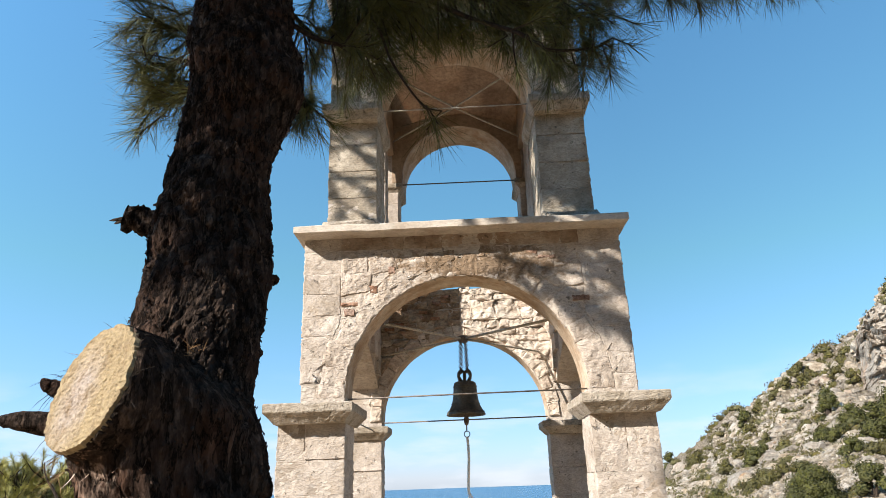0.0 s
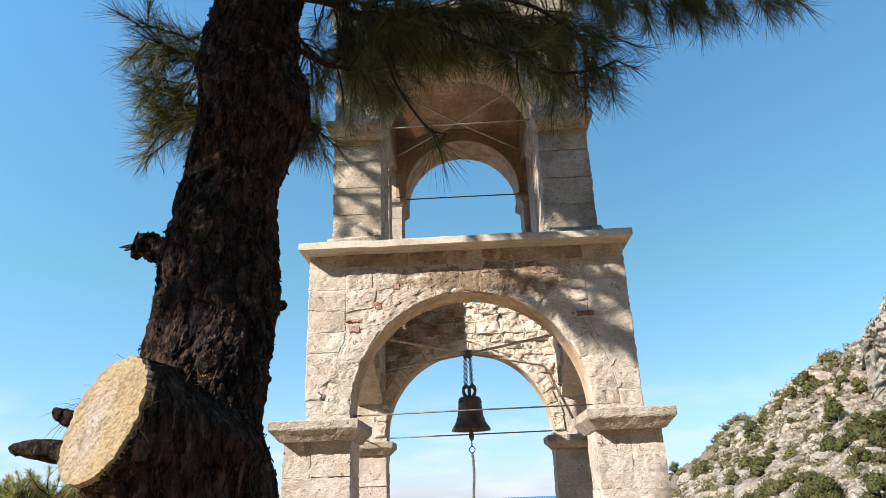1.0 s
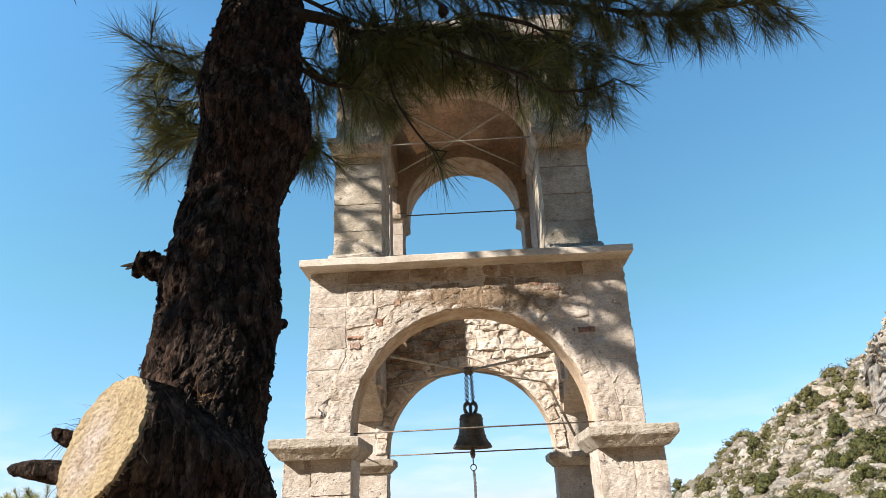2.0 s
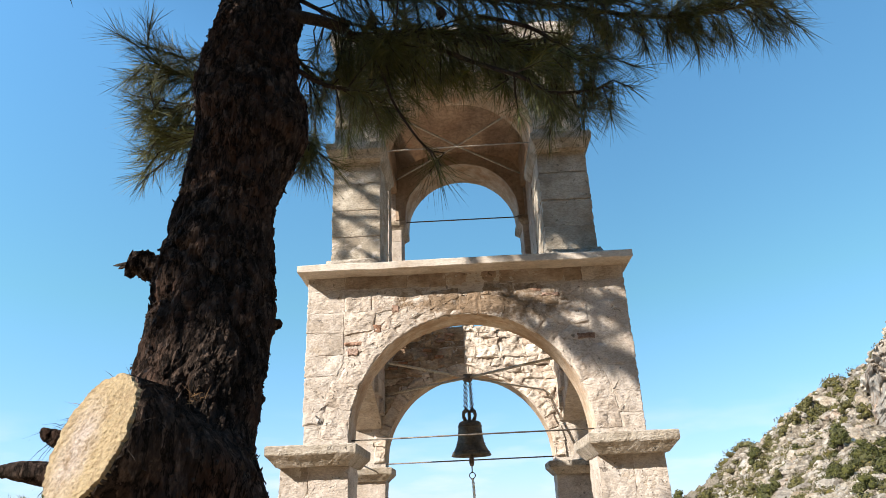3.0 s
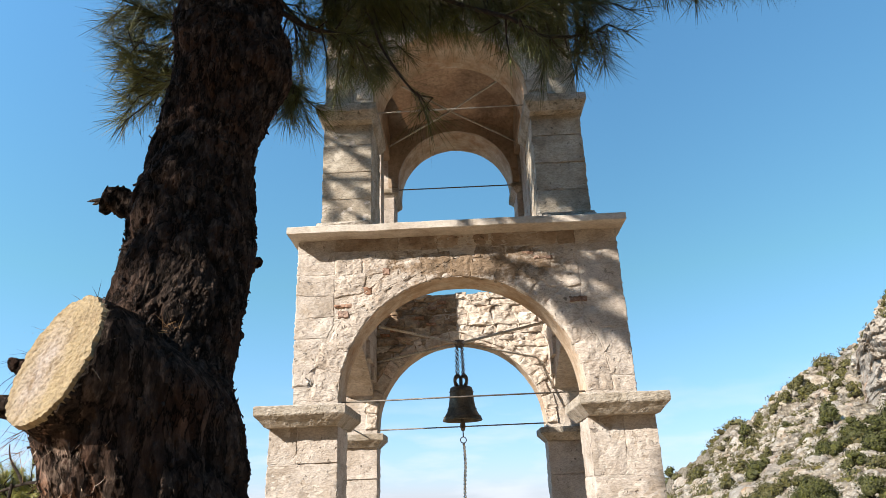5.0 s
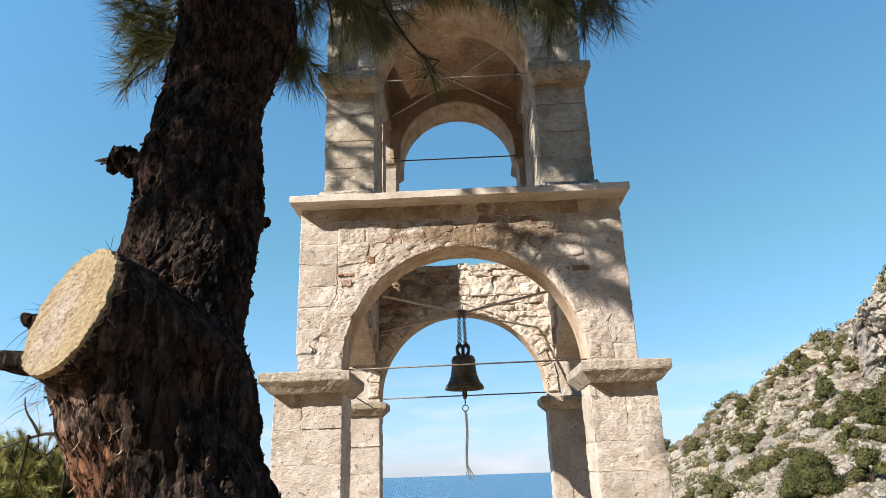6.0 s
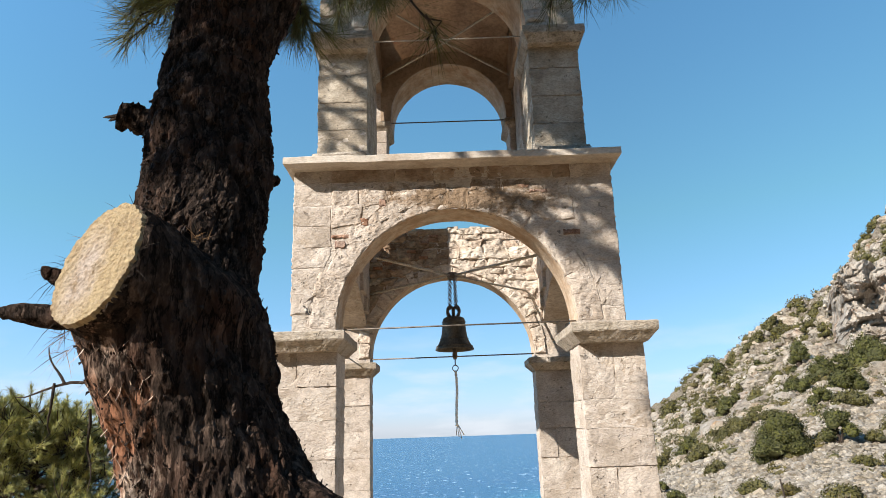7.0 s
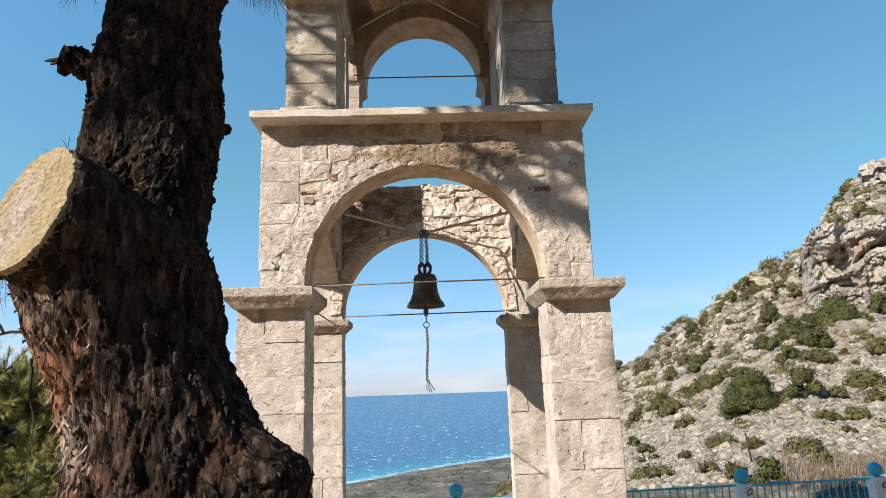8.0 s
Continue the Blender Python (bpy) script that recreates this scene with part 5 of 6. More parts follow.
for s, x0, x1 in ((-1, -0.90, -0.62), (1, 0.62, 0.905)):
    bm = bmesh.new()
    rough_box(bm, (x0, 4.49, 5.30), (x1, 5.81, TOP), 0.0, 0.006)
    part("upper_side_wall", bm, plaster, tower)
cornice("top_cornice", (-0.905, 4.05, 0.912, 6.16), (-0.62, 4.5, 0.62, 5.8), TOP - 0.06, TOP + 0.08, 0.055, cornice_stone, "stone coping, stained yellow by lichen")

# vault over the upper storey
bm = bmesh.new()
grid = {}
for i in range(25):
    for j in range(25):
        u, v = i / 12 - 1, j / 12 - 1
        h = 5.42 + 0.42 * math.sqrt(max(0.0, 1 - 0.5 * u * u - 0.5 * v * v)) + 0.02 * noise.noise((u * 3, v * 3, 0))
        grid[i, j] = bm.verts.new((0.635 * u, 5.15 + 0.665 * v, h))
for i in range(24):
    for j in range(24):
        bm.faces.new((grid[i, j], grid[i + 1, j], grid[i + 1, j + 1], grid[i, j + 1]))
bmesh.ops.solidify(bm, geom=bm.faces[:], thickness=-0.12)
part("vault", bm, plaster, tower, "brown plastered shallow vault", True)


def rod(name, points, radius, mat, parent, label=""):
    v, f = tube(points, radius, 8)
    return mesh_ob(name, v, f, mat, parent, label, smooth=True)


# iron ties
rod("tie_rod", [(-0.83, 4.28, 2.63), (-0.83, 5.87, 2.635)], 0.0055, tie_iron, tower)
rod("tie_rod", [(-0.75, 4.10, 2.705), (0, 4.10, 2.712), (0.745, 4.10, 2.716)], 0.0052, tie_iron, tower, "thin grey iron tie rod")
rod("tie_rod", [(-0.75, 5.84, 2.695), (0.70, 5.84, 2.703)], 0.006, iron, tower)
rod("tie_rod", [(-0.58, 4.12, 4.775), (0.58, 4.12, 4.785)], 0.0045, zinc, tower)
rod("tie_rod", [(-0.58, 5.83, 4.985), (0.60, 5.83, 4.985)], 0.006, iron, tower)
for p in ((-0.80, 5.86, 5.40), (0.80, 5.86, 5.40), (-0.62, 4.40, 5.36), (0.62, 4.40, 5.36)):
    rod("diagonal_rod", [(0, 5.08, 5.38), p], 0.009, zinc, tower)
HUB = Vector((-0.01, 5.08, 3.26))
for p in ((-0.55, 4.38, 3.245), (0.57, 4.38, 3.225), (-0.80, 5.84, 3.28)):
    rod("diagonal_rod", [HUB, p], 0.010, zinc, tower, "flat grey iron bar holding the bell")
rod("diagonal_rod", [HUB, (0.66, 5.79, 3.265), (0.74, 5.81, 3.20), (0.76, 5.84, 3.17)], 0.009, zinc, tower)

# ---- bell ----
bell = thing("bell", "small dark bronze church bell hung on chains from crossed iron rods", "bell")
BX, BY = -0.012, 5.05
prof = [(0.146, 0.0), (0.150, 0.006), (0.143, 0.02), (0.126, 0.045), (0.110, 0.075), (0.100, 0.11), (0.094, 0.15), (0.090, 0.19), (0.088, 0.225), (0.083, 0.243), (0.068, 0.253),
        (0.03, 0.257), (0.0, 0.258)]
inner = [(0.0, 0.235), (0.06, 0.23), (0.075, 0.20), (0.085, 0.11), (0.115, 0.04), (0.134, 0.004), (0.146, 0.0)]
BZ = 2.665
v, f = lathe(inner + prof[1:], 40, (BX, BY, BZ))
mesh_ob("bell_body", v, f, bronze, bell, smooth=True)
for zz, r in ((0.028, 0.139), (0.085, 0.108), (0.215, 0.0905)):
    v, f = ring((BX, BY, BZ + zz), (0, 0, 1), r, 0.0035, 40, 6)
    mesh_ob("moulded_band", v, f, bronze, bell, smooth=True)
for k in range(4):
    t = math.pi / 4 + k * math.pi / 2
    c, s = math.cos(t), math.sin(t)
    pts = curve_points([(BX + c * 0.03, BY + s * 0.03, BZ + 0.25), (BX + c * 0.062, BY + s * 0.062, BZ + 0.285), (BX + c * 0.055, BY + s * 0.055, BZ + 0.325), (BX + c * 0.015, BY + s * 0.015, BZ + 0.335)], 5)
    v, f = tube(pts, 0.012, 8)
    mesh_ob("crown_loop", v, f, bronze, bell, smooth=True)
v, f = tube([(BX, BY, BZ + 0.25), (BX, BY, BZ + 0.335)], 0.014, 10)
mesh_ob("crown_post", v, f, bronze, bell)
for dx, dy in ((-0.035, -0.02), (0.03, -0.025), (0.02, 0.03), (-0.02, 0.03)):
    z, k = BZ + 0.335, 0
    top = HUB.z - 0.01
    while z < top:
        t = (z - BZ - 0.335) / (top - BZ - 0.335)
        x, y = BX + dx * (0.9 - 0.25 * t), BY + dy
        v, f = ring((x, y, z), (1, 0.2, 0) if k % 2 else (0.2, 1, 0), 0.013, 0.0034, 10, 5, 0.62)
        mesh_ob("chain_link", v, f, iron, bell)
        z += 0.0195
        k += 1
v, f = lathe([(0, -0.03), (0.035, -0.028), (0.042, 0), (0.038, 0.022), (0, 0.028)], 14, HUB)
mesh_ob("hub", v, f, iron, bell)
cl = lathe([(0, -0.075), (0.012, -0.07), (0.020, -0.045), (0.019, -0.02), (0.010, 0.0), (0.008, 0.2)], 14, (BX, BY, BZ))
mesh_ob("clapper", *cl, iron, bell, "dark iron clapper", True)
v, f = tube([(BX, BY, BZ - 0.07), (BX, BY, BZ - 0.115)], 0.005, 6)
mesh_ob("clapper_hook", v, f, iron, bell)
v, f = ring((BX, BY, BZ - 0.137), (0.2, 1, 0), 0.022, 0.0035, 20, 6)
mesh_ob("pull_ring", v, f, iron, bell)

rope = thing("bell_rope", "frayed whitish rope hanging from the bell's clapper ring", "rope")
for k in range(2):
    pts = []
    for i in range(60):
        z = BZ - 0.158 - i * 0.0068
        t = i * 0.75 + k * math.pi
        pts.append((BX + 0.0045 * math.cos(t) + 0.006 * math.sin(i * 0.09), BY + 0.0045 * math.sin(t), z))
    v, f = tube(pts, 0.0075, 6)
    mesh_ob("strand", v, f, rope_mat, rope, smooth=True)
for k in range(4):
    a = -0.05 + 0.035 * k
    p = Vector((BX + 0.006, BY, BZ - 0.555))
    v, f = tube(curve_points([p, p + Vector((a * 0.3, 0.01 * (k % 2), -0.03)), p + Vector((0.012 + a * 0.55, 0.012 * (k - 1.5), -0.075 - 0.012 * (k % 3)))], 4), 0.0035, 5)
    mesh_ob("loose_end", v, f, rope_mat, rope)

# ---- fence on the edge of the terrace ----
def fence_at(x):
    return 6.775 + 0.071 * x


posts = [-4.2 + 1.48 * k for k in range(10)]
for x in posts:
    y = fence_at(x)
    post = thing("fence_post", "square white fence post topped with a bright blue ball", "fence post", "fence posts", at=(x, y, 0))
    bm = bmesh.new()
    rough_box(bm, (-0.068, -0.068, -0.05), (0.068, 0.068, 0.975), 0.001, 0.006)
    part("shaft", bm, white_paint, post)
    v, f = lathe([(0.0, -0.072), (0.03, -0.066), (0.052, -0.05), (0.067, -0.025), (0.072, 0), (0.067, 0.028), (0.052, 0.05), (0.028, 0.067), (0, 0.072)], 20, (0, 0, 1.046))
    mesh_ob("ball", v, f, blue_paint, post, "bright blue painted ball", True)
    v, f = ring((0.03, -0.078, 0.90), (0, 1, 0), 0.035, 0.006, 16, 6, 0.6)
    mesh_ob("iron_ring", v, f, iron, post)
for x0, x1 in zip(posts[:-1], posts[1:]):
    fence = thing("railing", "bright blue painted iron railing with thin upright bars", "railing", "railings between the posts")
    a, b = Vector((x0 + 0.07, fence_at(x0), 0)), Vector((x1 - 0.07, fence_at(x1), 0))
    for z in (0.955, 0.72, 0.12):
        v, f = tube([a + Vector((0, 0, z)), b + Vector((0, 0, z))], 0.011, 6)
        mesh_ob("rail", v, f, blue_paint, fence)
    for k in range(1, 17):
        p = a.lerp(b, k / 17)
        v, f = tube([p + Vector((0, 0, 0.12)), p + Vector((0, 0, 0.95))], 0.0075, 6)
        mesh_ob("bar", v, f, white_paint if k in (6, 7) and x0 > 1 else blue_paint, fence)

# ---- pine tree ----
pine = thing("pine_tree", "old leaning pine with thick cracked bark and a sawn-off limb", "pine tree")
# height: centre x, centre y, radius
AXIS = [(-0.1, -0.36, 1.05, 0.40), (0.8, -0.42, 1.15, 0.33), (1.5, -0.448, 1.25, 0.242), (1.85, -0.466, 1.31, 0.199), (2.0, -0.525, 1.335, 0.164), (2.15, -0.596, 1.375, 0.147), (2.25, -0.634, 1.405, 0.147),
        (2.4, -0.667, 1.455, 0.158), (2.62, -0.675, 1.53, 0.163), (2.75, -0.692, 1.575, 0.168), (2.94, -0.722, 1.64, 0.164), (3.16, -0.713, 1.69, 0.152), (3.42, -0.695, 1.76, 0.190),
        (3.56, -0.722, 1.80, 0.195), (3.70, -0.75, 1.83, 0.180), (4.2, -0.79, 1.98, 0.165), (5.0, -1.0, 2.2, 0.15), (5.5, -1.2, 2.3, 0.14), (6.0, -1.42, 2.4, 0.13), (7.4, -1.75, 2.55, 0.05)]


def bark_relief(p, amp=1.0):
    """How far the bark stands out at p: long plates parted by cracks."""
    w = Vector((noise.noise(p * 9), noise.noise(p * 9 + Vector((7, 3, 1))), noise.noise(p * 9 + Vector((1, 9, 4))))) * 0.016
    q = (p + w)
    d, c = noise.voronoi(Vector((q.x * 17, q.y * 17, q.z * 6.0)))
    plate = min(d[1] - d[0], 0.30) / 0.30
    d2, c2 = noise.voronoi(Vector((q.x * 38 + 5, q.y * 38, q.z * 15)))
    scale = min(d2[1] - d2[0], 0.35) / 0.35
    lift = noise.cell(c2[0] * 3.7)
    d4, c4 = noise.voronoi(Vector((q.x * 85 + 3, q.y * 85, q.z * 34)))
    rift = 1 - min(1.0, 3.4 * abs(noise.noise((q.x * 15, q.y * 15, q.z * 3.6))))
    return amp * (0.008 * plate ** 0.5 + 0.003 * noise.cell(c[0] * 2.3) + 0.006 * lift * scale ** 0.25 + 0.0035 * noise.cell(c4[0] * 5.1) - 0.014 * rift ** 2
                  + 0.012 * noise.noise(p * 7) + 0.0018 * noise.noise((q.x * 55, q.y * 55, q.z * 20)) + 0.002 * noise.noise((q.x * 120, q.y * 120, q.z * 45)) - 0.006)


def bark_tube(name, line, sides, parent, amp=1.0, label=""):
    """line: points with radius, already dense."""
    verts, faces = [], []
    n = len(line)
    for i, (p, r) in enumerate(line):
        d = (line[min(i + 1, n - 1)][0] - line[max(i - 1, 0)][0]).normalized()
        a = d.cross(Vector((0, 1, 0.01))).normalized()
        b = a.cross(d)
        for k in range(sides):
            t = 2 * math.pi * k / sides
            o = a * math.cos(t) + b * math.sin(t)
            q = p + o * r
            verts.append(q + o * bark_relief(q, amp))
    for i in range(n - 1):
        for k in range(sides):
            k2 = (k + 1) % sides
            faces.append((i * sides + k, i * sides + k2, (i + 1) * sides + k2, (i + 1) * sides + k))
    return mesh_ob(name, verts, faces, bark, parent, label, smooth=False), verts


def trunk_line():
    zs = list(np.arange(-0.1, 1.6, 0.06)) + list(np.arange(1.6, 4.3, 0.0085)) + list(np.arange(4.3, 7.4, 0.08))
    A = np.array(AXIS)

    def spline(z, k):
        i = int(np.clip(np.searchsorted(A[:, 0], z) - 1, 0, len(A) - 2))
        z0, z1 = A[i, 0], A[i + 1, 0]
        t = (z - z0) / (z1 - z0)
        m0 = (A[i + 1, k] - A[max(i - 1, 0), k]) / (A[i + 1, 0] - A[max(i - 1, 0), 0])
        m1 = (A[min(i + 2, len(A) - 1), k] - A[i, k]) / (A[min(i + 2, len(A) - 1), 0] - A[i, 0])
        h = z1 - z0
        return (2 * t ** 3 - 3 * t * t + 1) * A[i, k] + (t ** 3 - 2 * t * t + t) * h * m0 + (-2 * t ** 3 + 3 * t * t) * A[i + 1, k] + (t ** 3 - t * t) * h * m1

    return [(Vector((spline(z, 1) + 0.012, spline(z, 2), z)), spline(z, 3) - 0.014 * smooth(2.2, 2.5, z)) for z in zs]


LUMPS = [((-0.49, 1.64, 3.40), 0.09, 0.035), ((-0.33, 1.27, 1.935), 0.075, 0.085), ((-0.50, 1.25, 2.36), 0.05, 0.02), ((-0.66, 1.5, 3.42), 0.06, 0.012), ((-0.82, 1.6, 3.47), 0.06, 0.02)]


def lumps(q):
    return sum(h * math.exp(-((q - Vector(c)).length / s) ** 2) for c, s, h in LUMPS)


CUT, NORMAL = Vector((-0.699, 1.143, 2.40)), Vector((-0.48, -0.833, 0.278)).normalized()
GROWTH = Vector((-0.47, -0.85, 0.24)).normalized()
LOW = Vector((0.0, 0.0, -0.018))
HIGH = Vector((0.0, 0.0, 0.018))
LIMB = [(Vector((-0.478, 1.335, 1.80)), 0.152), (Vector((-0.532, 1.32, 2.05)), 0.133), (Vector((-0.630, 1.262, 2.23)), 0.122), (CUT - GROWTH * 0.085 + HIGH * 0.3, 0.113), (CUT + GROWTH * 0.15 + HIGH, 0.109)]
LIMB_ROOT = [LIMB[3], (CUT - GROWTH * 0.26 + Vector((0.0, 0.0, -0.07)), 0.128)]
LIMB_LOW = [(CUT - GROWTH * 0.085 + LOW, 0.114), (CUT + GROWTH * 0.15 + LOW, 0.109)]


def limb_distance(P):
    """How far points lie outside the sawn limb."""
    e = np.full(P.shape[:-1], 9.0)
    for (a, ra), (b, rb) in [*zip(LIMB[:-1], LIMB[1:]), LIMB_ROOT, LIMB_LOW]:
        A, B = np.array(a), np.array(b)
        h = np.clip(((P - A) @ (B - A)) / ((B - A) @ (B - A)), 0, 1)
        e = np.minimum(e, np.linalg.norm(P - A - h[..., None] * (B - A), axis=-1) - (ra + (rb - ra) * h))
    return e


def trunk_with_limb(line, sides):
    """One skin over the trunk and the sawn limb, which part smoothly; the limb ends in the plane of the cut."""
    cut, nor = np.array(CUT), np.array(NORMAL)
    ang = np.linspace(0, 2 * np.pi, sides, endpoint=False)
    o = np.stack([np.cos(ang), np.sin(ang), np.zeros(sides)], axis=1)
    ts = np.arange(0.02, 0.66, 0.006)
    verts = []
    for p, r in line:
        c = np.array(p)
        reach = np.full(sides, r)
        if 1.62 < p.z < 2.75:
            P = c + o[:, None, :] * ts[None, :, None]
            d = np.broadcast_to(ts[None, :] - r, (sides, len(ts))).copy()
            e = limb_distance(P)
            k = 0.07
            m = np.clip(0.5 + 0.5 * (e - d) / k, 0, 1)
            u = e * (1 - m) + d * m - k * m * (1 - m)
            u = np.maximum(u, (P - cut) @ nor)
            for q in range(sides):
                inside = np.nonzero(u[q] < 0)[0]
                if len(inside):
                    w = inside[-1]
                    reach[q] = ts[w] + (0.006 * u[q, w] / (u[q, w] - u[q, w + 1]) if w + 1 < len(ts) else 0)
        for q in range(sides):
            w = Vector(c + o[q] * reach[q])
            near = abs((w - CUT).dot(NORMAL))
            ease = min(1.0, 0.1 + near / 0.05) if (w - CUT).length < 0.19 else 1.0
            if reach[q] > r + 0.02:
                ease *= 0.62
            hgt = bark_relief(w, ease) + lumps(w)
            on_face = near < 0.003 and (w - CUT).length < 0.165
            verts.append(w + Vector(o[q]) * (hgt if not on_face else -0.009))
    n = len(line)
    faces = [(i * sides + k, i * sides + (k + 1) % sides, (i + 1) * sides + (k + 1) % sides, (i + 1) * sides + k) for i in range(n - 1) for k in range(sides)]
    return mesh_ob("trunk", verts, faces, bark, pine, "dark brown deeply cracked bark", smooth=False), verts


trunk_pts = trunk_line()
trunk, trunk_verts = trunk_with_limb(trunk_pts, 230)
# the sawn face
bm = bmesh.new()
ax = NORMAL.cross(Vector((0, 0, 1))).normalized()
ay = ax.cross(NORMAL)
rims = []
for i in range(140):
    t = 2 * math.pi * i / 140
    ray = np.arange(0.06, 0.19, 0.001)[:, None] * np.array(ax * math.cos(t) + ay * math.sin(t)) + np.array(CUT)
    rims.append(0.06 + 0.001 * np.nonzero(limb_distance(ray) < 0)[0].max())
prev = None
for k in range(44):
    f = 1 - k / 44
    cur = []
    for i in range(140):
        t = 2 * math.pi * i / 140
        rim = rims[i] * (1 - 0.045 * max(0.0, -math.cos(t))) - 0.001 + 0.004 * noise.noise((4 * math.cos(t), 4 * math.sin(t), 1)) + 0.0035 * noise.noise((19 * math.cos(t), 19 * math.sin(t), 5))
        d = (ax * math.cos(t) + ay * math.sin(t)) * rim * f
        edge = -0.012 if k == 0 else 0.0
        cur.append(bm.verts.new(CUT + d + NORMAL * (edge + 0.0022 * noise.noise(d * 75) + 0.0022 * noise.noise(d * 170))))
    if prev:
        for i in range(140):
            bm.faces.new((prev[i], prev[(i + 1) % 140], cur[(i + 1) % 140], cur[i]))
    prev = cur
bm.faces.new(prev)
part("cut_face", bm, cut_wood_material(CUT, tuple(ax), tuple(ay)), trunk, "pale yellow sawn wood face crusted with resin")
# broken stubs and dead twigs
def stub(name, pts, r0, r1, parent, label="", amp=0.4):
    line = curve_points(pts, 14)
    rr = [r0 + (r1 - r0) * i / (len(line) - 1) for i in range(len(line))]
    line = [(p, r * (1 if i < len(line) - 2 else 0.6 if i < len(line) - 1 else 0.05)) for i, (p, r) in enumerate(zip(line, rr))]
    return bark_tube(name, line, 36, parent, amp, label)[0]


stub("dead_stub", [(-0.72, 1.52, 2.33), (-0.90, 1.50, 2.355), (-1.09, 1.46, 2.375)], 0.046, 0.016, pine, "broken dead branch stub")
stub("dead_stub", [(-0.75, 1.50, 2.40), (-0.89, 1.38, 2.42), (-0.93, 1.35, 2.445)], 0.034, 0.006, pine)
stub("knob", [(-0.80, 1.62, 2.885), (-0.875, 1.59, 2.905), (-0.925, 1.57, 2.915)], 0.036, 0.040, pine, "short broken branch knob", 1.0)
for d, L in (((-1, -0.1, -0.15), 0.022), ((-0.9, 0, -0.35), 0.012), ((-0.3, -0.3, -1), 0.014)):
    p = Vector((-0.905, 1.565, 2.905))
    v, f = tube([p, p + Vector(d).normalized() * (0.03 + 0.5 * L), p + Vector(d).normalized() * (0.03 + L)], [0.007, 0.004, 0.001], 6)
    mesh_ob("splinter", v, f, twig_mat, pine)
stub("knob", [(-0.53, 1.63, 2.73), (-0.515, 1.62, 2.735), (-0.508, 1.62, 2.74)], 0.018, 0.008, pine)
rt = random.Random(3)


def twig_line(p, d, length, bend, n=6):
    pts = [Vector(p)]
    d = Vector(d).normalized()
    for k in range(n):
        d = (d + Vector((rt.uniform(-1, 1), rt.uniform(-1, 1), rt.uniform(-1, 1))) * bend).normalized()
        pts.append(pts[-1] + d * length / n)
    return pts


for p, d, L in (((-0.80, 1.33, 2.20), (-1, 0, 0.1), 0.17), ((-0.84, 1.33, 2.20), (-0.7, 0, 0.9), 0.09), ((-0.86, 1.33, 2.2), (-0.1, 0, -1), 0.10), ((-0.80, 1.3, 2.27), (-0.8, 0, 0.6), 0.10), ((-0.80, 1.36, 2.15), (0.15, 0, -1), 0.16)):
    v, f = tube(twig_line(p, d, L, 0.25), [0.003, 0.003, 0.0026, 0.0022, 0.0018, 0.0014, 0.001], 6)
    mesh_ob("dead_twig", v, f, twig_mat, pine)

# loose scales of bark along the trunk
V, F = [], []
tv = [v for v in trunk_verts if 1.7 < v.z < 4.1]
for i in range(5200):
    p = rt.choice(tv)
    if (p - CUT).length < 0.18 and abs((p - CUT).dot(NORMAL)) < 0.02:
        continue
    c = min((q for q, r in trunk_pts[::25]), key=lambda q: abs(q.z - p.z))
    o = Vector((p.x - c.x, p.y - c.y, rt.uniform(-0.1, 0.25))).normalized()
    up = (Vector((rt.uniform(-0.4, 0.4), rt.uniform(-0.4, 0.4), rt.choice((-1, 1)))) + o * rt.uniform(0.05, 0.55)).normalized()
    side = up.cross(o).normalized()
    L, W = 0.004 + 0.014 * rt.random() ** 2, rt.uniform(0.0015, 0.006)
    b = len(V)
    V += [p - side * W - o * 0.004, p + side * W - o * 0.004, p + up * L + side * W * rt.uniform(-0.5, 0.6), p + up * L * 0.8 - side * W * 0.6, p + o * 0.004 + up * L * 0.4]
    F += [(b, b + 1, b + 4), (b + 1, b + 2, b + 4), (b + 2, b + 3, b + 4), (b + 3, b, b + 4)]
mesh_ob("loose_bark", V, F, flake_mat, trunk, kind="stuff")


low = [v for v in trunk_verts if 1.75 < v.z < 2.27 and v.x < -0.585 and v.y < 1.3]
V, F = [], []
for i in range(150):
    p = rt.choice(low)
    o = Vector((-0.8, -0.5, rt.uniform(-0.2, 0.3))).normalized()
    up = (Vector((rt.uniform(-0.3, 0.3), rt.uniform(-0.3, 0.3), rt.choice((-1, 1)))) + o * rt.uniform(0.0, 0.5)).normalized()
    side = up.cross(o).normalized()
    L, W, curl = rt.uniform(0.012, 0.03), rt.uniform(0.003, 0.009), rt.uniform(0.1, 0.5)
    b = len(V)
    for k in range(5):
        t = k / 4
        c = p - o * 0.002 + up * L * t + o * curl * L * t * t
        w = W * (1 - 0.6 * t) * (0.7 + 0.5 * noise.noise(c * 150))
        V += [c - side * w, c + side * w]
    F += [(b + 2 * k, b + 2 * k + 1, b + 2 * k + 3, b + 2 * k + 2) for k in range(4)]
mesh_ob("peeling_bark", V, F, inner_bark, trunk, "pale curling strips of peeled inner bark", kind="stuff")


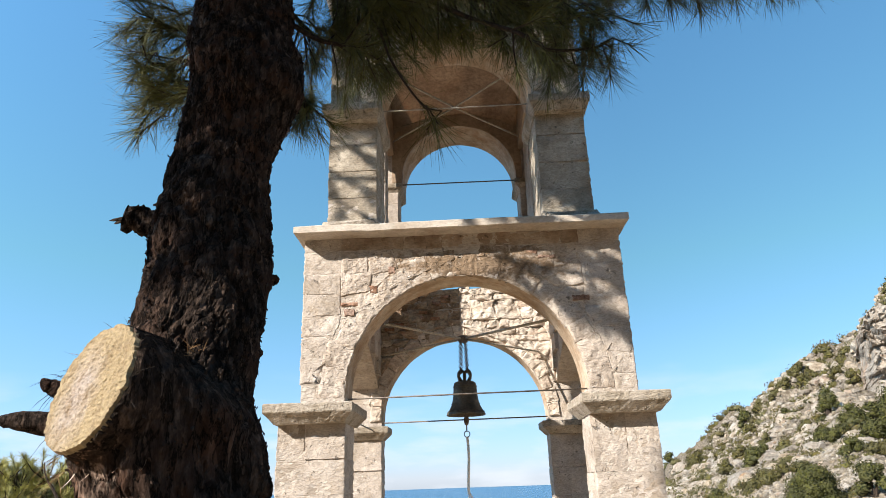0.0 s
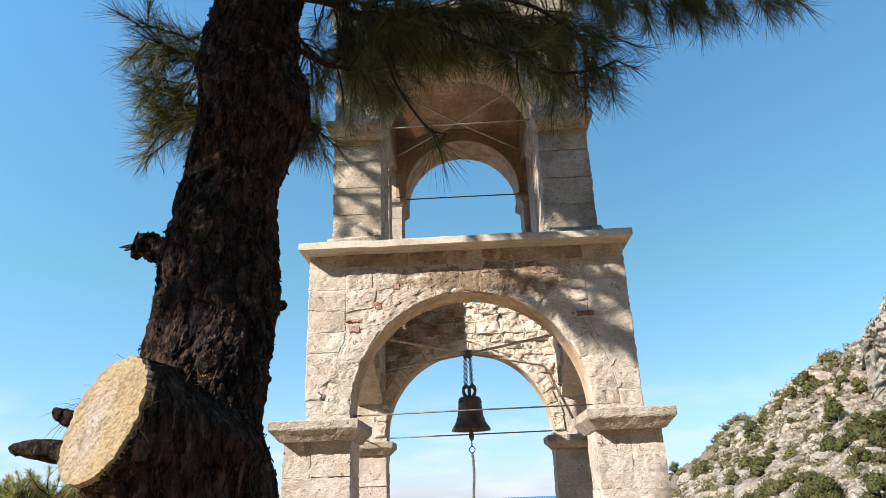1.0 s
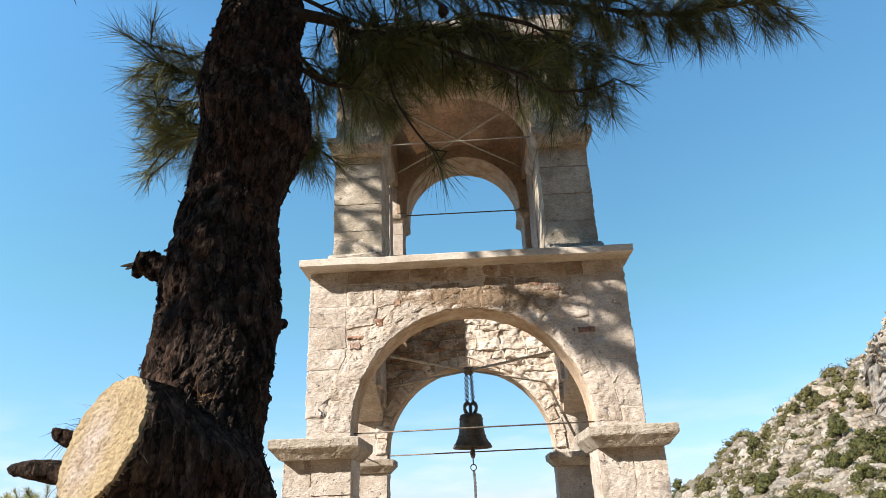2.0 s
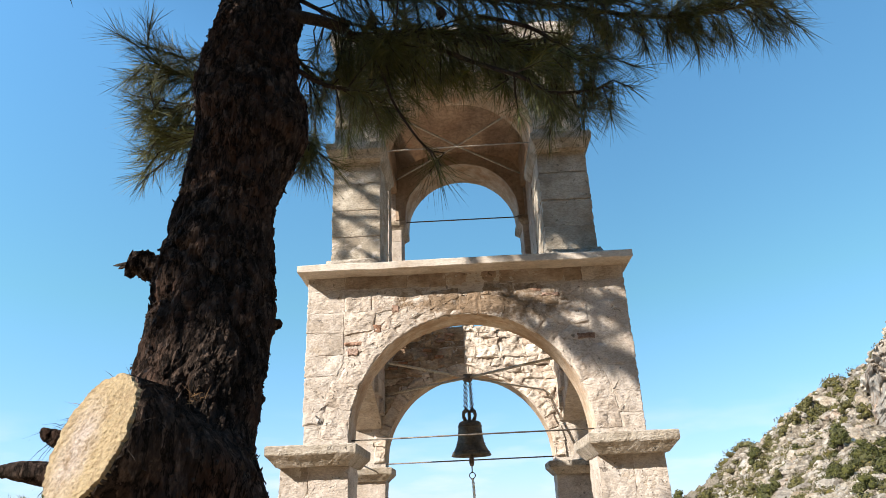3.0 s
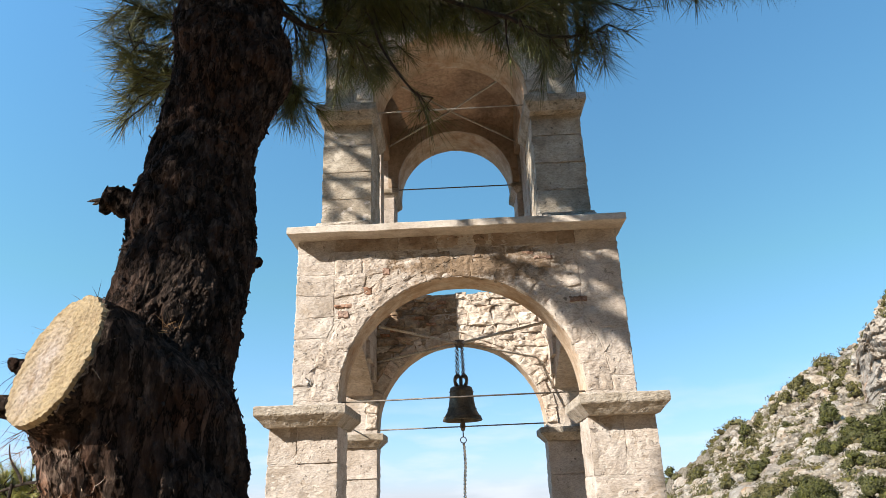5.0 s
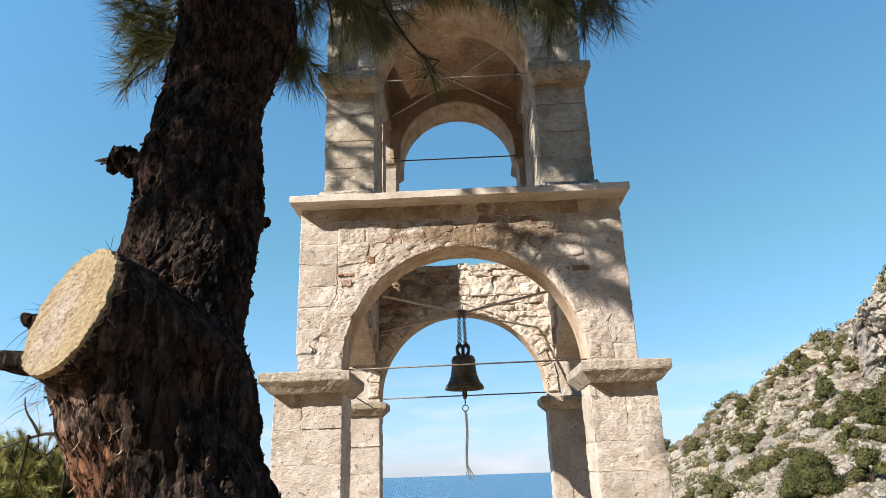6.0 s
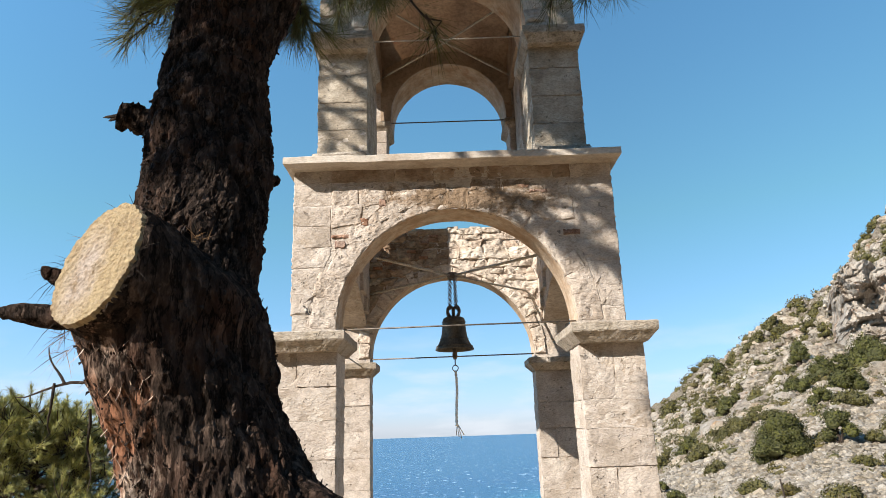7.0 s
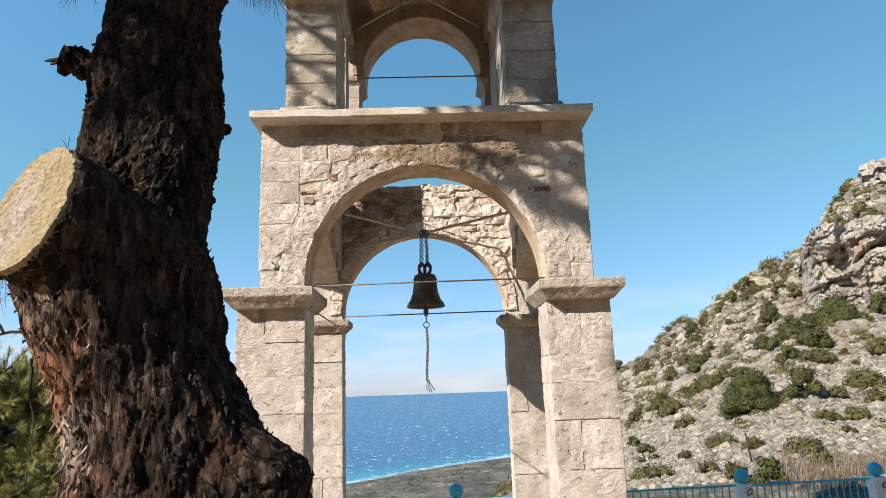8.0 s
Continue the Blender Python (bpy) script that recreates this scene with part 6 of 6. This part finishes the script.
def needles(tips, rng, count, length, width, spread=(6, 64), droop=0.07, along=0.09):
    """Vertices and faces for tufts. tips: (point, direction)."""
    V, F = [], []
    for p, d in tips:
        p, d = np.array(p), np.array(d) / np.linalg.norm(d)
        n = int(count * rng.uniform(0.75, 1.2))
        rand = rng.normal(size=(n, 3))
        rand -= np.outer(rand @ d, d)
        rand /= np.linalg.norm(rand, axis=1, keepdims=True) + 1e-9
        phi = np.radians(rng.uniform(spread[0], spread[1], n))[:, None]
        dirs = d * np.cos(phi) + rand * np.sin(phi)
        base = p - d * (rng.uniform(0, along, n)[:, None])
        L = length * rng.uniform(0.7, 1.1, n)[:, None]
        side = np.cross(dirs, rng.normal(size=(n, 3)))
        side /= np.linalg.norm(side, axis=1, keepdims=True) + 1e-9
        mid = base + dirs * L * 0.55 + np.array([0, 0, -1]) * L * droop * 0.12
        tip = base + dirs * L + np.array([0, 0, -1]) * L * droop * 0.45
        w = width * 0.5
        k = len(V) * 0
        block = np.stack([base - side * w, base + side * w, mid + side * w * 0.9, mid - side * w * 0.9, tip], axis=1).reshape(-1, 3)
        V.append(block)
        F.append(n)
    total = sum(F)
    V = np.concatenate(V)
    faces = []
    for i in range(total):
        b = 5 * i
        faces.append((b, b + 1, b + 2, b + 3))
        faces.append((b + 3, b + 2, b + 4))
    return V.tolist(), faces


def bough(pts, r0, r1, rng, tufts, reach, parent, count=68, length=0.135, width=0.0016, sag=-0.2, start=0.3, mat=None, twig_r=0.004, name="bough", spread=(6, 64), fan=1.0):
    """A branch along pts with side twigs that end in tufts of needles."""
    line = curve_points(pts, 8)
    n = len(line)
    v, f = tube(line, [r0 + (r1 - r0) * i / (n - 1) for i in range(n)], 9)
    b = mesh_ob(name, v, f, twig_mat, parent, smooth=True)
    tips = []
    tv, tf = [], []
    for k in range(tufts):
        t = start + (1 - start) * (k + rng.uniform(0, 1)) / tufts
        i = min(int(t * (n - 1)), n - 2)
        p = line[i].lerp(line[i + 1], t * (n - 1) - i)
        ax = (line[i + 1] - line[i]).normalized()
        o = Vector(rng.normal(size=3))
        o = (o - ax * o.dot(ax)).normalized()
        d = (ax * rng.uniform(0.2, 0.9) + o * fan * rng.uniform(0.5, 1.0) + Vector((0, 0, sag))).normalized()
        L = reach * rng.uniform(0.35, 1.0)
        q = p + d * L * 0.5 + Vector(rng.normal(size=3)) * 0.015
        e = p + d * L + Vector((0, 0, sag * 0.1)) + Vector(rng.normal(size=3)) * 0.02
        vv, ff = tube([p, q, e], [twig_r, twig_r * 0.8, twig_r * 0.6], 5)
        base = len(tv)
        tv += vv
        tf += [tuple(j + base for j in face) for face in ff]
        tips.append((e, e - q))
    tips.append((line[-1], line[-1] - line[-3]))
    mesh_ob("twiggery", tv, tf, twig_mat, b, kind="stuff")
    V, F = needles(tips, rng, count, length, width, spread)
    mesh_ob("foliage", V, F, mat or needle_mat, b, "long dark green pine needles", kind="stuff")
    return b


rng = np.random.default_rng(8)
# boughs that hang before the tower
bough([(-0.66, 1.86, 4.02), (-0.50, 2.02, 4.10), (-0.36, 2.04, 4.02), (-0.18, 2.05, 4.06), (0.10, 2.05, 4.02), (0.34, 2.05, 3.92)], 0.026, 0.006, rng, 140, 0.24, pine, sag=-0.6, start=0.2)
bough([(-0.34, 2.03, 3.95), (-0.28, 1.99, 3.80), (-0.24, 1.98, 3.67), (-0.17, 1.97, 3.53), (-0.115, 1.97, 3.45)], 0.006, 0.0035, rng, 3, 0.04, pine, 34, 0.17, sag=-0.7, start=0.9)
bough([(-0.66, 1.9, 3.84), (-0.52, 1.98, 3.78), (-0.42, 2.0, 3.76), (-0.34, 2.0, 3.74)], 0.012, 0.004, rng, 15, 0.18, pine, sag=-0.25, start=0.1)
bough([(-0.66, 1.92, 3.66), (-0.60, 2.0, 3.59), (-0.55, 2.02, 3.53)], 0.008, 0.004, rng, 12, 0.12, pine, sag=-0.5)
bough([(-0.2, 2.05, 4.05), (0.05, 2.0, 3.86), (0.22, 1.9, 3.70), (0.33, 1.95, 3.66), (0.47, 2.0, 3.69), (0.56, 2.0, 3.71)], 0.010, 0.004, rng, 18, 0.13, pine, sag=-0.3)
bough([(0.1, 2.05, 4.12), (0.30, 2.0, 4.0), (0.45, 2.0, 3.86), (0.52, 2.0, 3.80)], 0.010, 0.004, rng, 22, 0.18, pine, sag=-0.3)
bough([(-0.3, 2.0, 4.2), (0.2, 2.1, 4.25), (0.75, 2.1, 4.12), (0.98, 2.05, 4.06), (1.25, 2.0, 4.08)], 0.013, 0.004, rng, 90, 0.16, pine, sag=-0.2, start=0.35)
bough([(-0.65, 1.95, 4.3), (-0.2, 2.1, 4.30), (0.2, 2.1, 4.27), (0.65, 2.1, 4.2)], 0.02, 0.006, rng, 120, 0.26, pine, sag=-0.5, start=0.1)
bough([(-0.68, 1.95, 3.98), (-0.58, 2.2, 3.97), (-0.44, 2.4, 4.08), (-0.34, 2.5, 4.08)], 0.010, 0.004, rng, 46, 0.24, pine, sag=-0.4, start=0.1)
bough([(-0.66, 1.95, 4.2), (-0.4, 2.3, 4.32), (0.1, 2.5, 4.38), (0.5, 2.5, 4.36)], 0.010, 0.004, rng, 50, 0.24, pine, sag=-0.4, start=0.1)
# boughs beyond the trunk on the shaded side
bough([(-0.80, 1.95, 3.98), (-0.98, 2.08, 3.95), (-1.10, 2.08, 3.94), (-1.18, 2.05, 3.95)], 0.012, 0.004, rng, 34, 0.20, pine, sag=-0.1)
bough([(-0.80, 1.85, 3.55), (-0.92, 2.0, 3.60), (-1.10, 2.04, 3.57)], 0.010, 0.004, rng, 26, 0.18, pine, sag=-0.25)
bough([(-0.82, 1.9, 3.75), (-0.98, 2.02, 3.76), (-1.14, 2.02, 3.70)], 0.010, 0.004, rng, 24, 0.17, pine, sag=-0.2)
# the crown above, out of view: boughs placed to shade trunk and tower
crown_low = [((-0.82, 1.95, 4.3), (-1.46, 1.02, 4.23), (-2.29, 0.23, 4.14), 46), ((-0.82, 1.98, 4.4), (-1.55, 0.92, 4.50), (-2.34, 0.23, 4.38), 60), ((-0.85, 2.1, 4.5), (-1.55, 1.13, 4.86), (-2.43, 0.24, 4.85), 60),
             ((-0.85, 2.1, 4.7), (-1.44, 0.93, 5.23), (-2.32, 0.14, 5.26), 50), ((-0.85, 2.1, 4.5), (-1.25, 1.43, 4.85), (-1.74, 0.93, 4.87), 60), ((-0.8, 2.1, 4.6), (-0.75, 1.43, 4.95), (-0.65, 0.83, 5.01), 70),
             ((-0.85, 2.0, 4.3), (-1.45, 0.22, 4.10), (-1.89, -0.72, 3.33), 60), ((-0.85, 2.1, 4.7), (-1.05, 1.23, 4.96), (-1.19, 0.53, 5.18), 80)]
crown_top = [
    ((-1.63, 2.49, 6.89), (-3.42, 2.20, 7.44), (-3.42, 1.32, 7.74), 120), ((-1.67, 2.51, 7.05), (-2.88, 2.30, 7.54), (-2.88, 1.27, 7.79), 130),
    ((-1.57, 2.47, 6.62), (-3.55, 2.10, 7.19), (-3.55, 1.51, 7.34), 90), ((-1.63, 2.49, 6.87), (-2.24, 2.40, 7.28), (-2.24, 1.74, 7.36), 100),
    ((-1.57, 2.47, 6.63), (-3.92, 1.90, 7.24), (-3.92, 1.53, 7.27), 60), ((-1.56, 2.46, 6.59), (-2.55, 2.10, 7.04), (-2.55, 1.51, 7.29), 90),
    ((-1.73, 2.54, 7.31), (-3.69, 2.00, 7.89), (-3.69, 1.19, 8.22), 110), ((-1.74, 2.55, 7.36), (-2.42, 2.20, 7.79), (-2.42, 1.54, 7.86), 110),
    ((-1.56, 2.46, 6.59), (-2.54, 2.00, 7.04), (-2.54, 1.49, 7.07), 80), ((-1.47, 2.42, 6.22), (-2.18, 2.20, 6.63), (-2.18, 1.75, 6.61), 100),
    ((-1.48, 2.43, 6.24), (-2.56, 1.90, 6.69), (-2.56, 1.47, 6.69), 95), ((-1.36, 2.37, 5.85), (-2.27, 2.10, 6.27), (-2.27, 1.66, 6.29), 85),
    ((-1.59, 2.48, 6.71), (-2.46, 1.80, 7.14), (-2.46, 1.51, 7.14), 90), ((-1.52, 2.44, 6.41), (-3.84, 2.00, 7.01), (-3.84, 1.60, 7.05), 30),
    ((-1.42, 2.40, 6.00), (-3.54, 2.20, 6.57), (-3.54, 1.82, 6.58), 12), ((-1.44, 2.41, 6.09), (-4.06, 1.80, 6.71), (-4.06, 1.43, 6.72), 6),
    ((-1.29, 2.34, 5.69), (-3.79, 2.00, 6.29), (-3.79, 1.63, 6.32), 6), ((-1.28, 2.34, 5.69), (-2.99, 2.00, 6.19), (-2.99, 1.63, 6.19), 5),
    ((-1.15, 2.27, 5.37), (-2.28, 2.30, 5.79), (-2.28, 1.93, 5.81), 8), ((-1.20, 2.30, 5.51), (-2.41, 2.00, 5.94), (-2.41, 1.54, 5.94), 24),
    ((-1.18, 2.29, 5.46), (-2.80, 1.80, 5.94), (-2.80, 1.33, 5.92), 32), ((-1.08, 2.24, 5.19), (-1.70, 2.30, 5.54), (-1.70, 2.01, 5.54), 9),
    ((-1.02, 2.21, 5.05), (-2.07, 2.10, 5.44), (-2.07, 1.78, 5.40), 16)]
# unseen boughs added overhead to cut the sky light on the tower
crown_sky_block = [((-1.4, 2.4, 6.0), (0.2, 1.2, 6.5), (1.6, 0.4, 6.6), 70), ((-1.45, 2.4, 6.2), (0.6, 0.2, 6.6), (2.4, -1.2, 6.3), 80), ((-1.38, 2.4, 5.9), (-0.2, 0.2, 6.2), (0.6, -2.0, 6.0), 80),
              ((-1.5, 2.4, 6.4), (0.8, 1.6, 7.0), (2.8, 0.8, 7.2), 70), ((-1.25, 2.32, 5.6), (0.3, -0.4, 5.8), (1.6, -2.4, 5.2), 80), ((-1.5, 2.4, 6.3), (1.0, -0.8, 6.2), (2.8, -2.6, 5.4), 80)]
for a, b, c, n in crown_sky_block:
    bough([a, b, c], 0.035, 0.008, rng, n, 0.5, pine, 50, 0.16, 0.017, -0.05, 0.2, None, 0.006, "crown_shade_bough")
for a, b, c, n in crown_low:
    bough([a, b, c], 0.035, 0.008, rng, int(n * 1.2), 0.36, pine, 64, 0.15, 0.0105, -0.05, 0.25, None, 0.006, "crown_shade_bough")
for a, b, c, n in crown_top:
    a, b, c = Vector(a), Vector(b), Vector(c)
    bough([a, a.lerp(b, 0.5) + Vector((0, 0, 0.06)), b, c], 0.028, 0.006, rng, n, 0.12, pine, 44, 0.16, 0.0064, -0.05, 0.66, None, 0.005, "crown_shade_bough", (3, 26), 0.3)
# low bough added out of view to shade the lower trunk
bough([(-0.85, 2.0, 4.3), (-1.5, 0.3, 4.2), (-2.02, -0.17, 3.19), (-1.9, -0.22, 2.95), (-1.76, -0.27, 2.69)], 0.03, 0.008, rng, 80, 0.14, pine, 64, 0.15, 0.0105, -0.05, 0.55, None, 0.006, "crown_shade_bough")

# cones
for p in ((-0.455, 2.06, 4.13), (-0.33, 2.02, 4.09), (-0.05, 2.0, 4.10)):
    v, f = lathe([(0, -0.03), (0.014, -0.024), (0.021, -0.006), (0.019, 0.012), (0.010, 0.026), (0, 0.03)], 12, p)
    v = [Vector(q) + (Vector(q) - Vector(p)) * 0.18 * math.sin(i * 2.4) for i, q in enumerate(v)]
    mesh_ob("cone", v, f, twig_mat, pine)

# dry needles lodged on the limb
V, F = needles([((-0.62, 1.36, 2.50), (0.2, -0.3, 0.6)), ((-0.60, 1.35, 2.49), (-0.3, -0.5, 0.4))], rng, 16, 0.07, 0.0014, (10, 90), 0.2, 0.02)
mesh_ob("dry_needles", V, F, dead_needle, pine, "withered brown needles caught on the bark", kind="stuff")
V, F = needles([((-0.86, 1.36, 2.42), (-0.8, -0.3, -0.2)), ((-0.83, 1.3, 2.36), (-0.9, -0.2, -0.3)), ((-0.79, 1.25, 2.47), (-0.9, 0, 0.5)), ((-0.78, 1.20, 2.27), (-0.6, 0, -0.5)), ((-0.77, 1.19, 2.24), (-0.7, -0.1, -0.5))], rng, 14, 0.06, 0.0012, (10, 90), 0.6, 0.04)
mesh_ob("dry_needles", V, F, dead_needle, pine, kind="stuff")
V, F = needles([(CUT + ax * (0.118 * math.cos(t)) + ay * (0.118 * math.sin(t)) - NORMAL * 0.01, ax * math.cos(t) + ay * math.sin(t) + Vector((0, 0, 0.4))) for t in np.linspace(0.2, 3.4, 9)], rng, 3, 0.045, 0.0009, (10, 70), 0.2, 0.01)
mesh_ob("dry_needles", V, F, twig_mat, pine, kind="stuff")

V, F = needles([((-0.86, 1.39, 2.41), (-0.9, -0.2, 0.1)), ((-0.90, 1.37, 2.43), (-0.7, -0.2, -0.4)), ((-0.84, 1.36, 2.38), (-0.6, -0.3, -0.8)), ((-0.93, 1.45, 2.36), (-0.5, -0.3, -0.8))], rng, 20, 0.085, 0.0013, (10, 80), 0.9, 0.05)
mesh_ob("dead_tangle", V, F, twig_mat, pine, "tangle of dead dark needles on the broken stubs", kind="stuff")

# ---- young pine below the terrace edge ----
young = thing("young_pine", "bushy young pine with bright sunlit green needles", "pine tree")
v, f = tube(curve_points([(-3.85, 6.2, 0), (-3.82, 6.22, 1.0), (-3.85, 6.2, 2.2)], 6), [0.09 - 0.006 * i for i in range(13)], 8)
mesh_ob("trunk", v, f, bark, young)
for k in range(95):
    t = rng.uniform(0, 1)
    z = 0.4 + 1.75 * t
    a = rng.uniform(0, 2 * math.pi)
    R = 1.2 * (1 - 0.6 * t) * rng.uniform(0.7, 1.1)
    p = Vector((-3.85, 6.2, z))
    q = p + Vector((math.cos(a) * R, math.sin(a) * R, 0.22 * R + 0.1))
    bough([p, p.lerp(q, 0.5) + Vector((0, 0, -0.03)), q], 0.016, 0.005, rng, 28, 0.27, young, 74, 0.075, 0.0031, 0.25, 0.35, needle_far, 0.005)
